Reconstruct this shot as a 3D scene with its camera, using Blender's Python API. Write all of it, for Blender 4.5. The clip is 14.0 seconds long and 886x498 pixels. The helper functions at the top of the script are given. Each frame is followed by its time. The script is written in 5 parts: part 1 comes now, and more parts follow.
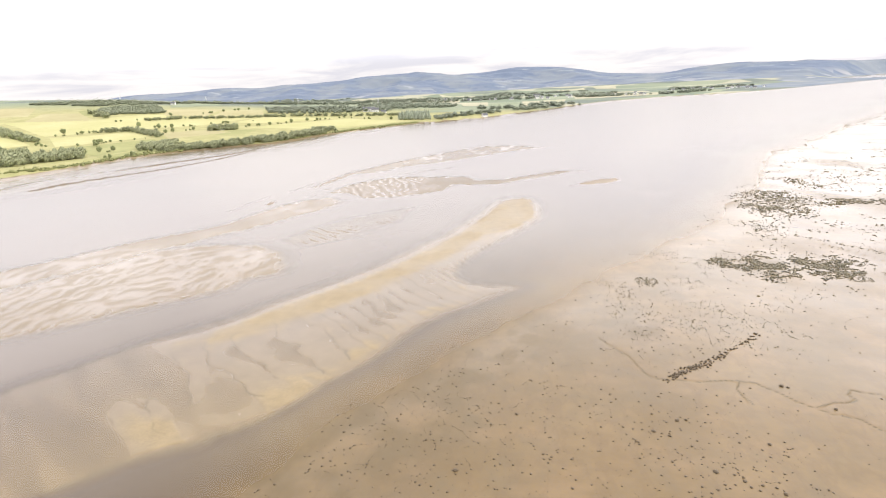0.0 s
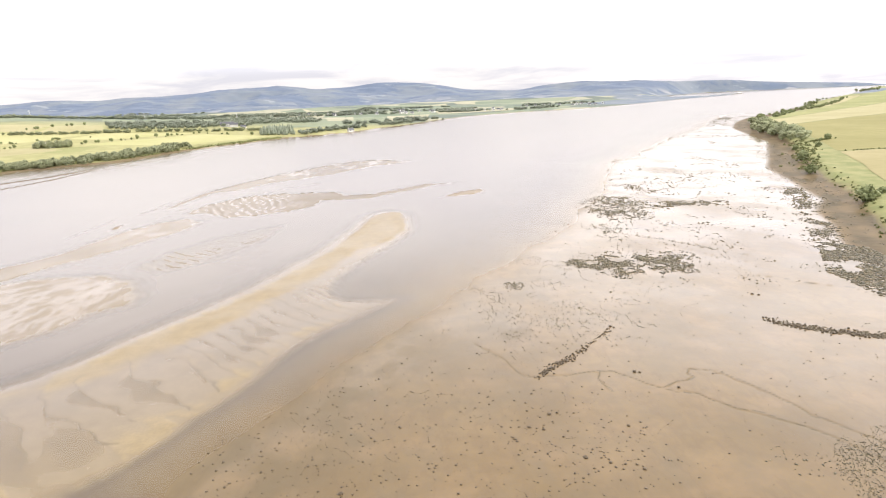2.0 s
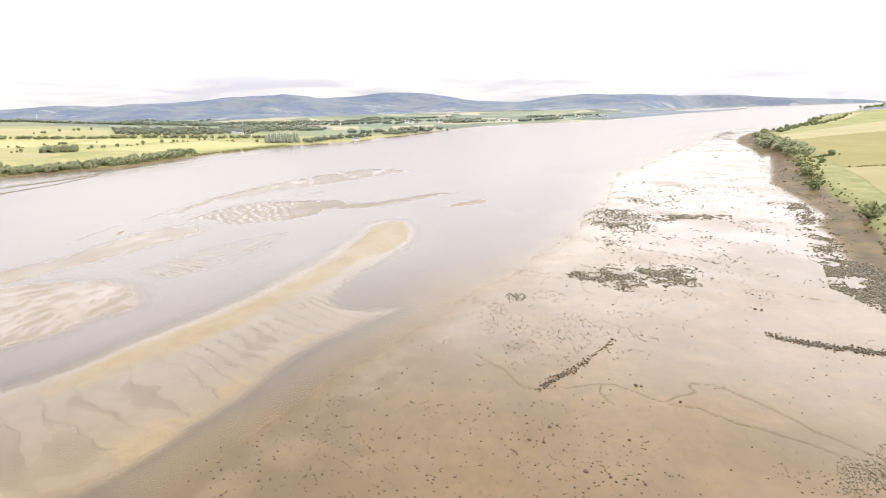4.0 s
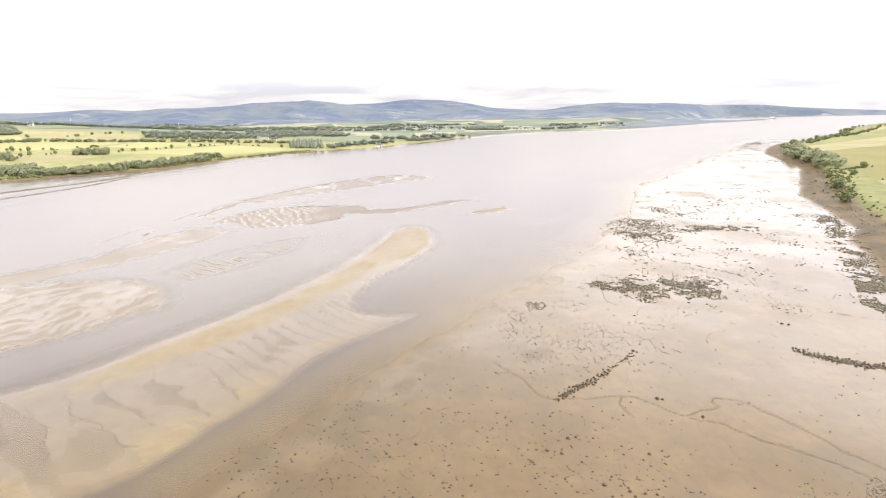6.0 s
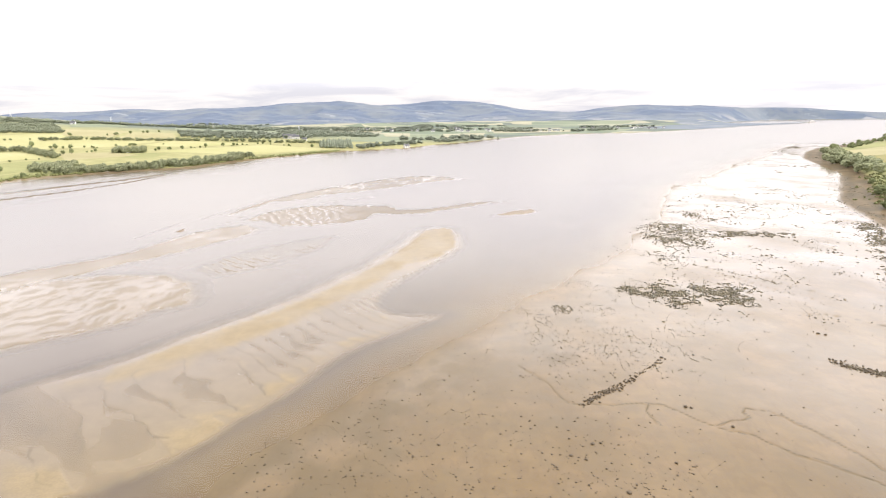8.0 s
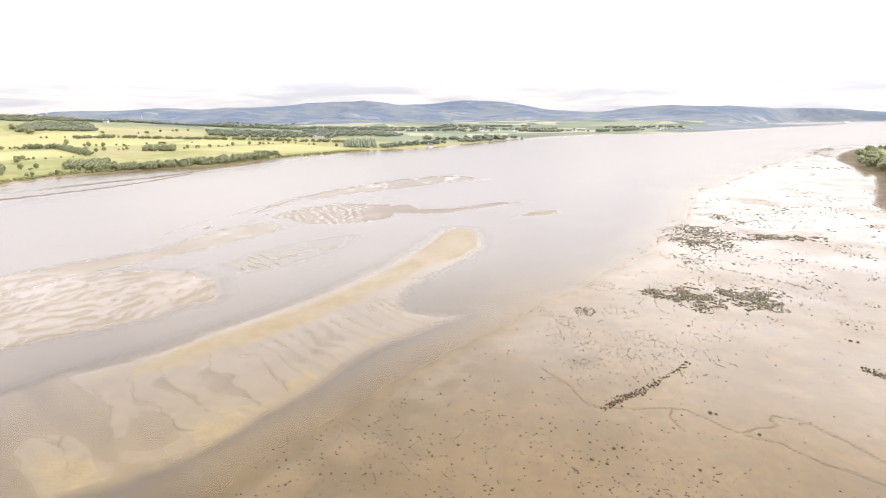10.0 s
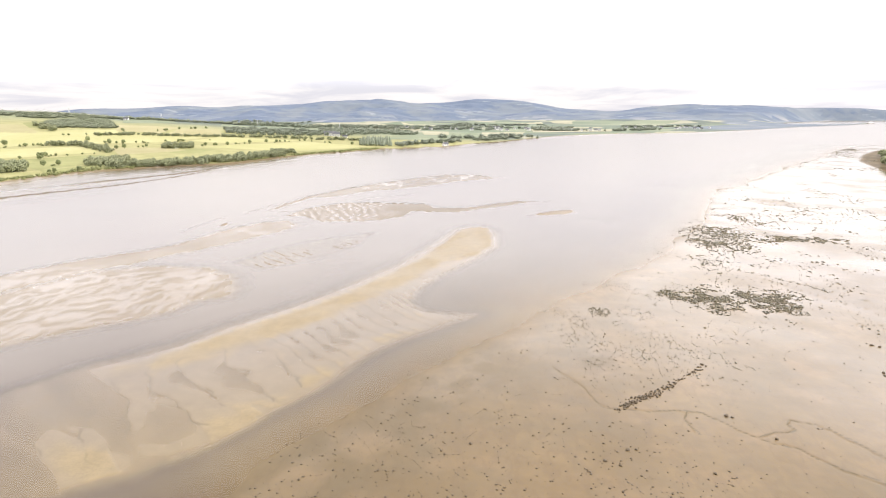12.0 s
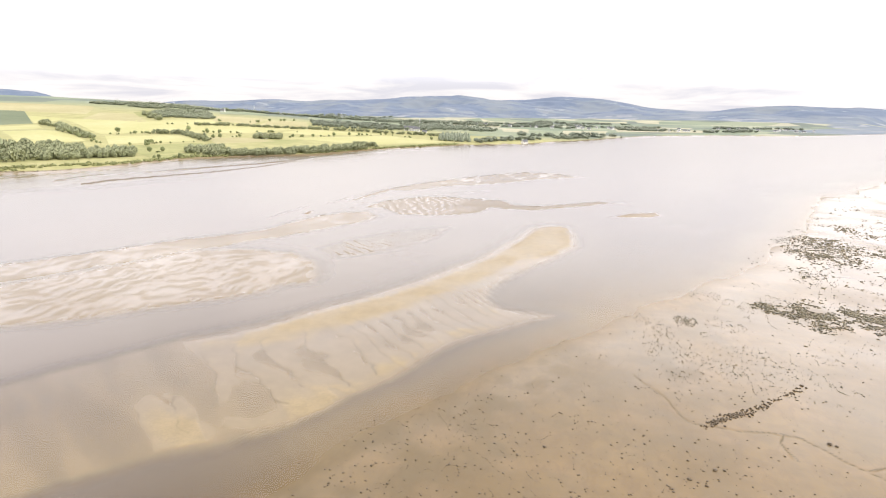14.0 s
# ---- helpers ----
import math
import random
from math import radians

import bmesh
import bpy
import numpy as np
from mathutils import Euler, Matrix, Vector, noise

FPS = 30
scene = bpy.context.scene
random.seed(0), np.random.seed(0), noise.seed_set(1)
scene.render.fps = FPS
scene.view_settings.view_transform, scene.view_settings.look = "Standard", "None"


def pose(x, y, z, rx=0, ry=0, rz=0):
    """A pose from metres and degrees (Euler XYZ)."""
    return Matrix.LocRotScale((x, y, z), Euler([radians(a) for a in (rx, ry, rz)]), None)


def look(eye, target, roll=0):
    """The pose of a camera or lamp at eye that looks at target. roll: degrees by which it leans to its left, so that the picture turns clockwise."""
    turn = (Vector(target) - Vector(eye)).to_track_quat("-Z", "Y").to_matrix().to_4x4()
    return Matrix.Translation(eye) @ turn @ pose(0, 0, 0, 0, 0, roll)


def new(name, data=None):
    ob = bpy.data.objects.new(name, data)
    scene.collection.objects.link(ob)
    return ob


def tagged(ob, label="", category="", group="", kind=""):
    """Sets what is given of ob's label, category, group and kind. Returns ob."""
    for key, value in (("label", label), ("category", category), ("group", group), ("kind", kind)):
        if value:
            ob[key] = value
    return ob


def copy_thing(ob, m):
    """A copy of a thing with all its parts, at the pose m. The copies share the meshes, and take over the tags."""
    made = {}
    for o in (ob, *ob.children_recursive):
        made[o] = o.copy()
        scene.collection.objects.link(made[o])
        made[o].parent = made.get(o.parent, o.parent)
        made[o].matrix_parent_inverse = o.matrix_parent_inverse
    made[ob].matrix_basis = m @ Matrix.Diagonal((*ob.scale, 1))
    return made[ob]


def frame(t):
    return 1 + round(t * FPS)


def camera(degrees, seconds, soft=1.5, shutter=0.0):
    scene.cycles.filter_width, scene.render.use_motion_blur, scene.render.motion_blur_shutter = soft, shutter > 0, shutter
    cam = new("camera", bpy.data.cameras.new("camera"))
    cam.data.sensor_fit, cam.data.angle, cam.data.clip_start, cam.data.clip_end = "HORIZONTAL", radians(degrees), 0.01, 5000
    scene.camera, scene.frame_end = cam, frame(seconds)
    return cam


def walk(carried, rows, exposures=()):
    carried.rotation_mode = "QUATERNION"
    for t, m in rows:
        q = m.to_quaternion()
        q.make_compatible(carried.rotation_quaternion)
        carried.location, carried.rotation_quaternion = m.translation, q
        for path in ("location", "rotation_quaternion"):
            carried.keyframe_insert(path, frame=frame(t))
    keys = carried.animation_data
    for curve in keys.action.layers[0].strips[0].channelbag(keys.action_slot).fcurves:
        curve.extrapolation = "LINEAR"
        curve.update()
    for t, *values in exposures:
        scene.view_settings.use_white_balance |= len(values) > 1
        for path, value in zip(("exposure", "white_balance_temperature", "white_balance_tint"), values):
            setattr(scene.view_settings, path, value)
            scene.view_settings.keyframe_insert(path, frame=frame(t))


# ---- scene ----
import itertools

# ---- camera: a drone that hovers fifty metres over the estuary and turns; a shift at the end fits rolling-shutter skew ----
cam = camera(77.97, 14.0, soft=1.1)
TURNS = [  # seconds, tilt, lean, heading
    (0.0, 73.61, 2.88, 8.41), (0.1, 73.67, 2.85, 6.16), (0.2, 73.69, 2.83, 4.65), (0.3, 73.70, 2.82, 3.80),
    (0.4, 73.71, 2.81, 3.20), (0.5, 73.72, 2.80, 2.64), (1.0, 74.01, 2.56, 0.99), (1.5, 74.21, 2.43, -2.14),
    (2.0, 74.44, 2.39, -5.19), (2.5, 74.74, 2.20, -5.75), (3.0, 75.01, 1.96, -5.52), (5.5, 76.10, 1.22, -3.09),
    (6.0, 76.26, 1.06, -2.39), (6.5, 76.39, 0.99, -1.69), (7.0, 76.45, 0.89, -0.92), (7.5, 76.45, 0.82, -0.20),
    (8.0, 76.42, 0.72, 0.54), (10.5, 76.43, 0.50, 3.41), (11.0, 76.42, 0.43, 3.81), (11.5, 76.39, 0.40, 4.19),
    (12.0, 76.30, 0.36, 4.53), (12.5, 76.16, 0.22, 4.88), (13.0, 76.03, 0.10, 5.22), (13.5, 75.96, 0.09, 5.45),
    (13.6, 75.96, 0.09, 5.47)]
rows = [(t, pose(0, 0, 50, a, b, c)) for t, a, b, c in TURNS]
for t, u in ((13.7, 0.06), (13.8, 0.26), (13.9, 0.58), (14.0, 1.0)):
    rows.append((t, pose(-1.65 * u, 0.89 * u, 50 - 0.70 * u, 75.96, 0.09 - 0.77 * u, 5.47 + 7.11 * u)))
walk(cam, rows, exposures=((0.0, 0.63, 6560, 11.0), (14.0, 0.63, 6560, 11.0)))

# ---- light: high thin cloud, a veiled sun ahead over the near shore ----
SUN_AZ, SUN_EL = 96.0, 46.0
world = bpy.data.worlds.new("sky")
scene.world = world
world.use_nodes = True
wn, wl = world.node_tree.nodes, world.node_tree.links
wn.clear()


def wnode(kind, **values):
    n = wn.new(kind)
    for key, value in values.items():
        n.inputs[key.replace("_", " ")].default_value = value
    return n


w_out, w_bg = wnode("ShaderNodeOutputWorld"), wnode("ShaderNodeBackground", Strength=1.0)
w_sky = wnode("ShaderNodeTexSky")
w_sky.sky_type, w_sky.sun_disc = "NISHITA", False
w_sky.sun_elevation, w_sky.sun_rotation = radians(SUN_EL), radians(SUN_AZ)
w_dim = wn.new("ShaderNodeVectorMath")
w_dim.operation = "SCALE"
w_dim.inputs["Scale"].default_value = 0.10
# clouds lie in a level sheet, so they crowd into streaks towards the horizon
w_geo, w_sep = wnode("ShaderNodeTexCoord"), wnode("ShaderNodeSeparateXYZ")
w_up = wn.new("ShaderNodeMath")
w_up.operation = "ADD"
w_up.inputs[1].default_value = 0.09
w_abs = wn.new("ShaderNodeMath")
w_abs.operation = "ABSOLUTE"
w_flat = wn.new("ShaderNodeVectorMath")
w_flat.operation = "DIVIDE"
w_noise = wnode("ShaderNodeTexNoise", Scale=0.62, Detail=6.0, Roughness=0.54, Distortion=0.4)
w_ramp = wn.new("ShaderNodeValToRGB")
w_ramp.color_ramp.elements[0].position, w_ramp.color_ramp.elements[0].color = 0.38, (0.76, 0.75, 0.82, 1)
w_ramp.color_ramp.elements[1].position, w_ramp.color_ramp.elements[1].color = 0.54, (1.0, 0.965, 0.965, 1)
w_mix = wn.new("ShaderNodeMix")
w_mix.data_type = "RGBA"
w_mix.inputs["Factor"].default_value = 0.90
wl.new(w_geo.outputs["Generated"], w_sep.inputs[0])
wl.new(w_sep.outputs["Z"], w_abs.inputs[0])
wl.new(w_abs.outputs[0], w_up.inputs[0])
wl.new(w_geo.outputs["Generated"], w_flat.inputs[0])
wl.new(w_up.outputs[0], w_flat.inputs[1])
wl.new(w_flat.outputs[0], w_noise.inputs["Vector"])
wl.new(w_noise.outputs["Fac"], w_ramp.inputs["Fac"])
wl.new(w_sky.outputs["Color"], w_dim.inputs[0])
wl.new(w_dim.outputs[0], w_mix.inputs["A"])
wl.new(w_ramp.outputs["Color"], w_mix.inputs["B"])
# thin cloud glows towards the sun and is brighter overhead than low down; a belt fifteen degrees up is raised to whiten
# pools and wet mud
w_dot = wn.new("ShaderNodeVectorMath")
w_dot.operation = "DOT_PRODUCT"
w_dot.inputs[1].default_value = (math.sin(radians(SUN_AZ - 20)) * 0.94, math.cos(radians(SUN_AZ - 20)) * 0.94, 0.34)
w_glow = wnode("ShaderNodeMapRange", From_Min=0.35, From_Max=1.0, To_Min=2.5, To_Max=3.05)
w_high = wn.new("ShaderNodeValToRGB")
for at, level in ((0.045, 0.29), (0.10, 0.48), (0.26, 0.72), (0.55, 0.52)):
    w_high.color_ramp.elements.new(at).color = (level, level, level, 1)
w_high.color_ramp.elements[0].color = (0.28, 0.28, 0.28, 1)
w_high.color_ramp.elements[-1].color = (0.40, 0.40, 0.40, 1)
w_mul = wn.new("ShaderNodeMath")
w_mul.operation = "MULTIPLY"
wl.new(w_geo.outputs["Generated"], w_dot.inputs[0])
wl.new(w_dot.outputs["Value"], w_glow.inputs["Value"])
wl.new(w_abs.outputs[0], w_high.inputs["Fac"])
wl.new(w_glow.outputs[0], w_mul.inputs[0])
wl.new(w_high.outputs[0], w_mul.inputs[1])
wl.new(w_mul.outputs[0], w_bg.inputs["Strength"])
wl.new(w_mix.outputs["Result"], w_bg.inputs["Color"])
wl.new(w_bg.outputs[0], w_out.inputs["Surface"])
sun = new("sun", bpy.data.lights.new("sun", "SUN"))
sun.data.energy, sun.data.angle, sun.data.color = 1.5, radians(12), (1.0, 0.95, 0.86)
sun.matrix_world = look((0, 0, 0), (-math.sin(radians(SUN_AZ)), -math.cos(radians(SUN_AZ)), -math.tan(radians(SUN_EL))))
# ---- materials ----
class Nodes:
    """A short hand for writing one material's nodes."""

    def __init__(self, name):
        self.mat = bpy.data.materials.new(name)
        self.mat.use_nodes = True
        self.tree = self.mat.node_tree
        self.tree.nodes.clear()
        self.out = self.tree.nodes.new("ShaderNodeOutputMaterial")

    def add(self, kind, **values):
        n = self.tree.nodes.new(kind)
        for key, value in values.items():
            self.put(n.inputs[key.replace("_", " ")], value)
        return n

    def put(self, socket, value):
        if isinstance(value, bpy.types.NodeSocket):
            self.tree.links.new(value, socket)
        else:
            socket.default_value = value

    def place(self):
        return self.add("ShaderNodeNewGeometry").outputs["Position"]

    def noise(self, scale, detail=4.0, rough=0.55, stretch=(1, 1, 1), vector=None):
        m = self.add("ShaderNodeMapping", Vector=vector or self.place(), Scale=stretch)
        return self.add("ShaderNodeTexNoise", Vector=m.outputs[0], Scale=scale, Detail=detail, Roughness=rough).outputs["Fac"]

    def ramp(self, fac, lo, hi, a=0.0, b=1.0):
        return self.add("ShaderNodeMapRange", Value=fac, From_Min=lo, From_Max=hi, To_Min=a, To_Max=b).outputs[0]

    def math(self, op, a, b=0.0):
        n = self.tree.nodes.new("ShaderNodeMath")
        n.operation = op
        self.put(n.inputs[0], a)
        self.put(n.inputs[1], b)
        return n.outputs[0]

    def mix(self, fac, a, b):
        n = self.tree.nodes.new("ShaderNodeMix")
        n.data_type = "RGBA"
        self.put(n.inputs["Factor"], fac)
        self.put(n.inputs["A"], a if isinstance(a, bpy.types.NodeSocket) else (*a, 1))
        self.put(n.inputs["B"], b if isinstance(b, bpy.types.NodeSocket) else (*b, 1))
        return n.outputs["Result"]

    def attr(self, name):
        n = self.tree.nodes.new("ShaderNodeAttribute")
        n.attribute_name = name
        return n.outputs["Fac"]

    def bump(self, height, strength, distance):
        return self.add("ShaderNodeBump", Height=height, Strength=strength, Distance=distance).outputs[0]

    def rand(self):
        return self.add("ShaderNodeObjectInfo").outputs["Random"]

    def principled(self, **values):
        n = self.add("ShaderNodeBsdfPrincipled", **values)
        self.tree.links.new(n.outputs[0], self.out.inputs["Surface"])
        return self.mat


def ground_material():
    m = Nodes("tidal_ground")
    sand, wet, land, hill, weed_shade = (m.attr(a) for a in ("sand", "wet", "land", "hill", "weed_shade"))
    big, mid, fine = m.noise(0.035, 5), m.noise(0.35, 5), m.noise(3.0, 3)
    mud = m.mix(m.ramp(big, 0.35, 0.65), (0.165, 0.109, 0.044), (0.206, 0.142, 0.065))
    mud = m.mix(m.ramp(m.noise(0.075, 5, 0.6), 0.48, 0.68, 0, 0.5), mud, (0.226, 0.155, 0.072))
    mud = m.mix(m.ramp(mid, 0.42, 0.70, 0, 0.32), mud, (0.116, 0.080, 0.042))
    mud = m.mix(m.ramp(m.noise(0.16, 6, 0.62, (1, 0.7, 1)), 0.46, 0.66, 0, 0.55), mud, (0.150, 0.112, 0.060))
    mud = m.mix(m.ramp(m.noise(0.11, 4, 0.55, (0.8, 1.2, 1)), 0.52, 0.66, 0, 0.45), mud, (0.240, 0.158, 0.076))
    rills = m.math("ABSOLUTE", m.math("SUBTRACT", m.noise(0.09, 5, 0.6, (1.5, 0.7, 1)), 0.5))
    mud = m.mix(m.ramp(rills, 0.0, 0.035, 0.24, 0.0), mud, (0.128, 0.082, 0.040))
    dry = m.mix(m.ramp(mid, 0.3, 0.7), (0.240, 0.182, 0.096), (0.290, 0.224, 0.122))
    soaked = m.mix(m.ramp(m.noise(0.12, 5, 0.6), 0.4, 0.62), (0.168, 0.130, 0.086), (0.196, 0.150, 0.098))
    bar = m.mix(m.ramp(wet, 0.45, 0.85), dry, soaked)
    tidal = m.mix(sand, mud, bar)
    tidal = m.mix(m.ramp(fine, 0.42, 0.72, 0, 0.30), tidal, (0.16, 0.12, 0.085))
    weedy = m.mix(m.ramp(mid, 0.4, 0.7), (0.080, 0.059, 0.026), (0.112, 0.086, 0.042))
    tidal = m.mix(m.math("MULTIPLY", weed_shade, 0.95), tidal, weedy)
    grass = m.mix(m.ramp(m.noise(0.06, 5), 0.38, 0.62), (0.30, 0.295, 0.125), (0.37, 0.35, 0.165))
    grass = m.mix(m.ramp(mid, 0.55, 0.75, 0, 0.45), grass, (0.20, 0.215, 0.085))
    east = m.ramp(m.add("ShaderNodeSeparateXYZ", Vector=m.place()).outputs[0], 90, 140)
    rough_grass = m.mix(m.ramp(m.noise(0.09, 6, 0.65), 0.40, 0.62), (0.205, 0.222, 0.088), (0.290, 0.282, 0.125))
    grass = m.mix(east, grass, rough_grass)
    # hills: forest on the lower slopes, moor and clearings above, blued by painted distance haze; a patchwork of fields
    # on the plain
    hazy_forest = m.mix(m.ramp(m.noise(0.012, 5, 0.65), 0.40, 0.62), (0.118, 0.152, 0.214), (0.142, 0.180, 0.240))
    hazy_moor = m.mix(m.ramp(m.noise(0.007, 5, 0.6), 0.40, 0.62), (0.160, 0.192, 0.232), (0.190, 0.216, 0.242))
    hazy_upland = m.mix(m.ramp(m.noise(0.0034, 6, 0.62), 0.47, 0.55), hazy_forest, hazy_moor)
    hazy_upland = m.mix(m.ramp(m.noise(0.006, 4, 0.6, (0.7, 1.4, 1)), 0.64, 0.67, 0, 0.7), hazy_upland, (0.29, 0.315, 0.33))
    cells = m.add("ShaderNodeMapping", Vector=m.place(), Rotation=(0, 0, 0.35), Scale=(0.0050, 0.0062, 0.0))
    plots = m.add("ShaderNodeTexVoronoi", Vector=cells.outputs[0], Scale=1.0, Randomness=0.8)
    pick_of = m.add("ShaderNodeSeparateXYZ", Vector=plots.outputs["Color"])
    # plain colours greyed to stand for distance haze
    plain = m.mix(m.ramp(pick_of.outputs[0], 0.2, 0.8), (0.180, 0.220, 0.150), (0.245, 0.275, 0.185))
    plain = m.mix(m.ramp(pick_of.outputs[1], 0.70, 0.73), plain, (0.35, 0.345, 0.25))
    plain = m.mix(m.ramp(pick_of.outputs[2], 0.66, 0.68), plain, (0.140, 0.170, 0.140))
    crofts = m.add("ShaderNodeTexVoronoi", Vector=cells.outputs[0], Scale=2.6, Randomness=0.9)
    croft = m.add("ShaderNodeSeparateXYZ", Vector=crofts.outputs["Color"])
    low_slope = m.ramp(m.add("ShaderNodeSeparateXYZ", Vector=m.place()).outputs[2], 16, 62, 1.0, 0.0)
    # croft colours are blued for haze as well
    hazy_upland = m.mix(m.math("MULTIPLY", low_slope, m.ramp(croft.outputs[1], 0.66, 0.68, 0, 0.55)), hazy_upland, (0.225, 0.250, 0.275))
    hazy_upland = m.mix(m.math("MULTIPLY", low_slope, m.ramp(croft.outputs[0], 0.88, 0.90, 0, 0.8)), hazy_upland, (0.33, 0.335, 0.34))
    hazy_upland = m.mix(m.math("MULTIPLY", low_slope, m.ramp(croft.outputs[2], 0.72, 0.74, 0, 0.5)), hazy_upland, (0.130, 0.165, 0.205))
    far = m.mix(m.ramp(hill, 0.72, 0.86), plain, hazy_upland)
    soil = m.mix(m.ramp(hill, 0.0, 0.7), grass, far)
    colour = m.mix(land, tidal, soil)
    film = m.math("MULTIPLY", wet, m.ramp(m.noise(0.05, 5, 0.5), 0.38, 0.62, 0.82, 1.0))
    film = m.math("MULTIPLY", film, m.math("SUBTRACT", 1.0, land))
    above = m.add("ShaderNodeSeparateXYZ", Vector=m.place()).outputs[2]
    film = m.math("MULTIPLY", film, m.ramp(above, -0.0004, 0.0))
    rough = m.math("SUBTRACT", 0.85, m.math("MULTIPLY", film, 0.10))
    height = m.math("ADD", m.math("MULTIPLY", mid, 0.6), m.math("MULTIPLY", fine, 0.15))
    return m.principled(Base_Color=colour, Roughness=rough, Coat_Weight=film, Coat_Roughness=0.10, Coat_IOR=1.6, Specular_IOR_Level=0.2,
                        Normal=m.bump(height, 0.28, 0.05), Coat_Normal=m.bump(m.noise(0.22, 6, 0.62), 0.13, 0.10))


def water_material():
    """Silty tidal water: the deeper, the less of the bed shows through; gloss by Fresnel."""
    m = Nodes("silty_water")
    depth = m.attr("depth")
    murk = m.math("SUBTRACT", 1.0, m.math("POWER", 0.020, depth))
    silt = m.mix(m.ramp(m.noise(0.02, 5), 0.35, 0.65), (0.146, 0.118, 0.092), (0.168, 0.136, 0.107))
    waves = m.math("ADD", m.noise(0.9, 4, 0.6, (1, 0.6, 1)), m.math("MULTIPLY", m.noise(0.06, 3), 2.0))
    normal = m.bump(waves, 0.10, 0.12)
    body = m.tree.nodes.new("ShaderNodeMixShader")
    m.put(body.inputs[0], murk)
    clear, cloud = m.add("ShaderNodeBsdfTransparent"), m.add("ShaderNodeBsdfDiffuse", Color=silt)
    m.put(body.inputs[1], clear.outputs[0])
    m.put(body.inputs[2], cloud.outputs[0])
    gloss = m.add("ShaderNodeBsdfGlossy", Color=(1, 1, 1, 1), Roughness=0.17, Normal=normal)
    facing = m.add("ShaderNodeLayerWeight", Blend=0.5, Normal=normal).outputs["Facing"]
    sheen = m.math("POWER", facing, 5.0)
    mirror = m.math("ADD", 0.02, m.math("DIVIDE", m.math("MULTIPLY", 1.05, sheen), m.math("ADD", 1.0, m.math("MULTIPLY", 1.0, sheen))))
    top = m.tree.nodes.new("ShaderNodeMixShader")
    m.put(top.inputs[0], mirror)
    m.put(top.inputs[1], body.outputs[0])
    m.put(top.inputs[2], gloss.outputs[0])
    m.put(m.out.inputs["Surface"], top.outputs[0])
    return m.mat


def foliage_material(name, dark, light):
    m = Nodes(name)
    island = m.add("ShaderNodeNewGeometry").outputs["Random Per Island"]
    c = m.mix(m.ramp(island, 0, 1), dark, light)
    c = m.mix(m.ramp(m.rand(), 0, 1, 0, 0.45), c, tuple(0.7 * v for v in dark))
    c = m.mix(m.ramp(m.noise(1.2, 3), 0.4, 0.7, 0, 0.4), c, tuple(1.25 * v for v in light))
    return m.principled(Base_Color=c, Roughness=0.8, Specular_IOR_Level=0.25)


def speckled(name, a, b, scale, rough=0.85, c=None, relief=0.3, distance=0.05, stretch=(1, 1, 1)):
    """A surface of two mottled colours, with grain and a third for wear."""
    m = Nodes(name)
    big, fine = m.noise(scale, 5, 0.6, stretch), m.noise(scale * 9, 3)
    colour = m.mix(m.ramp(big, 0.36, 0.64), a, b)
    colour = m.mix(m.ramp(fine, 0.45, 0.8, 0, 0.5), colour, c or tuple(0.65 * v for v in a))
    colour = m.mix(m.ramp(m.rand(), 0, 1, 0, 0.25), colour, tuple(0.6 * v for v in a))
    return m.principled(Base_Color=colour, Roughness=rough, Normal=m.bump(fine, relief, distance))


def weed_material():
    """Wrack: each tuft its own tone from near black to olive, a few dried to tan."""
    m = Nodes("bladder_wrack")
    tuft = m.add("ShaderNodeNewGeometry").outputs["Random Per Island"]
    colour = m.mix(m.ramp(tuft, 0.0, 0.8), (0.046, 0.037, 0.017), (0.120, 0.100, 0.044))
    colour = m.mix(m.ramp(tuft, 0.82, 0.88), colour, (0.200, 0.160, 0.088))
    colour = m.mix(m.ramp(m.noise(6.0, 4), 0.45, 0.75, 0, 0.5), colour, (0.042, 0.036, 0.018))
    return m.principled(Base_Color=colour, Roughness=0.5, Normal=m.bump(m.noise(9.0, 3), 0.4, 0.04))


def field_material(name, a, b, c, rows=0.0):
    """A crop: broad tones, a finer mottle and faint drilling lines."""
    m = Nodes(name)
    colour = m.mix(m.ramp(m.noise(0.012, 4), 0.35, 0.65), a, b)
    colour = m.mix(m.ramp(m.noise(0.10, 5, 0.6, (1, 2.5, 1)), 0.45, 0.75, 0, 0.55), colour, c)
    if rows:
        m_map = m.add("ShaderNodeMapping", Vector=m.place(), Rotation=(0, 0, rows))
        lines = m.add("ShaderNodeTexWave", Vector=m_map.outputs[0], Scale=0.045, Distortion=1.5, Detail=2.0).outputs["Fac"]
        colour = m.mix(m.ramp(lines, 0.82, 1.0, 0, 0.10), colour, c)
    return m.principled(Base_Color=colour, Roughness=0.95, Specular_IOR_Level=0.15)


GROUND, WATER = ground_material(), water_material()
# both leaf colours lightened to paint in haze and lifted shade
LEAF = foliage_material("broad_leaves", (0.165, 0.190, 0.090), (0.260, 0.285, 0.135))
LEAF_WOOD_HAZE = foliage_material("woodland_leaves", (0.230, 0.255, 0.145), (0.340, 0.355, 0.200))
# far and hill woods: distance haze painted in as paler, greyer leaves
LEAF_FAR_HAZE = foliage_material("hazy_far_leaves", (0.210, 0.245, 0.185), (0.285, 0.310, 0.230))
LEAF_HILL_HAZE = foliage_material("hazy_plantation_leaves", (0.240, 0.270, 0.180), (0.305, 0.330, 0.220))
SCRUB = foliage_material("scrub_leaves", (0.10, 0.115, 0.045), (0.21, 0.215, 0.085))
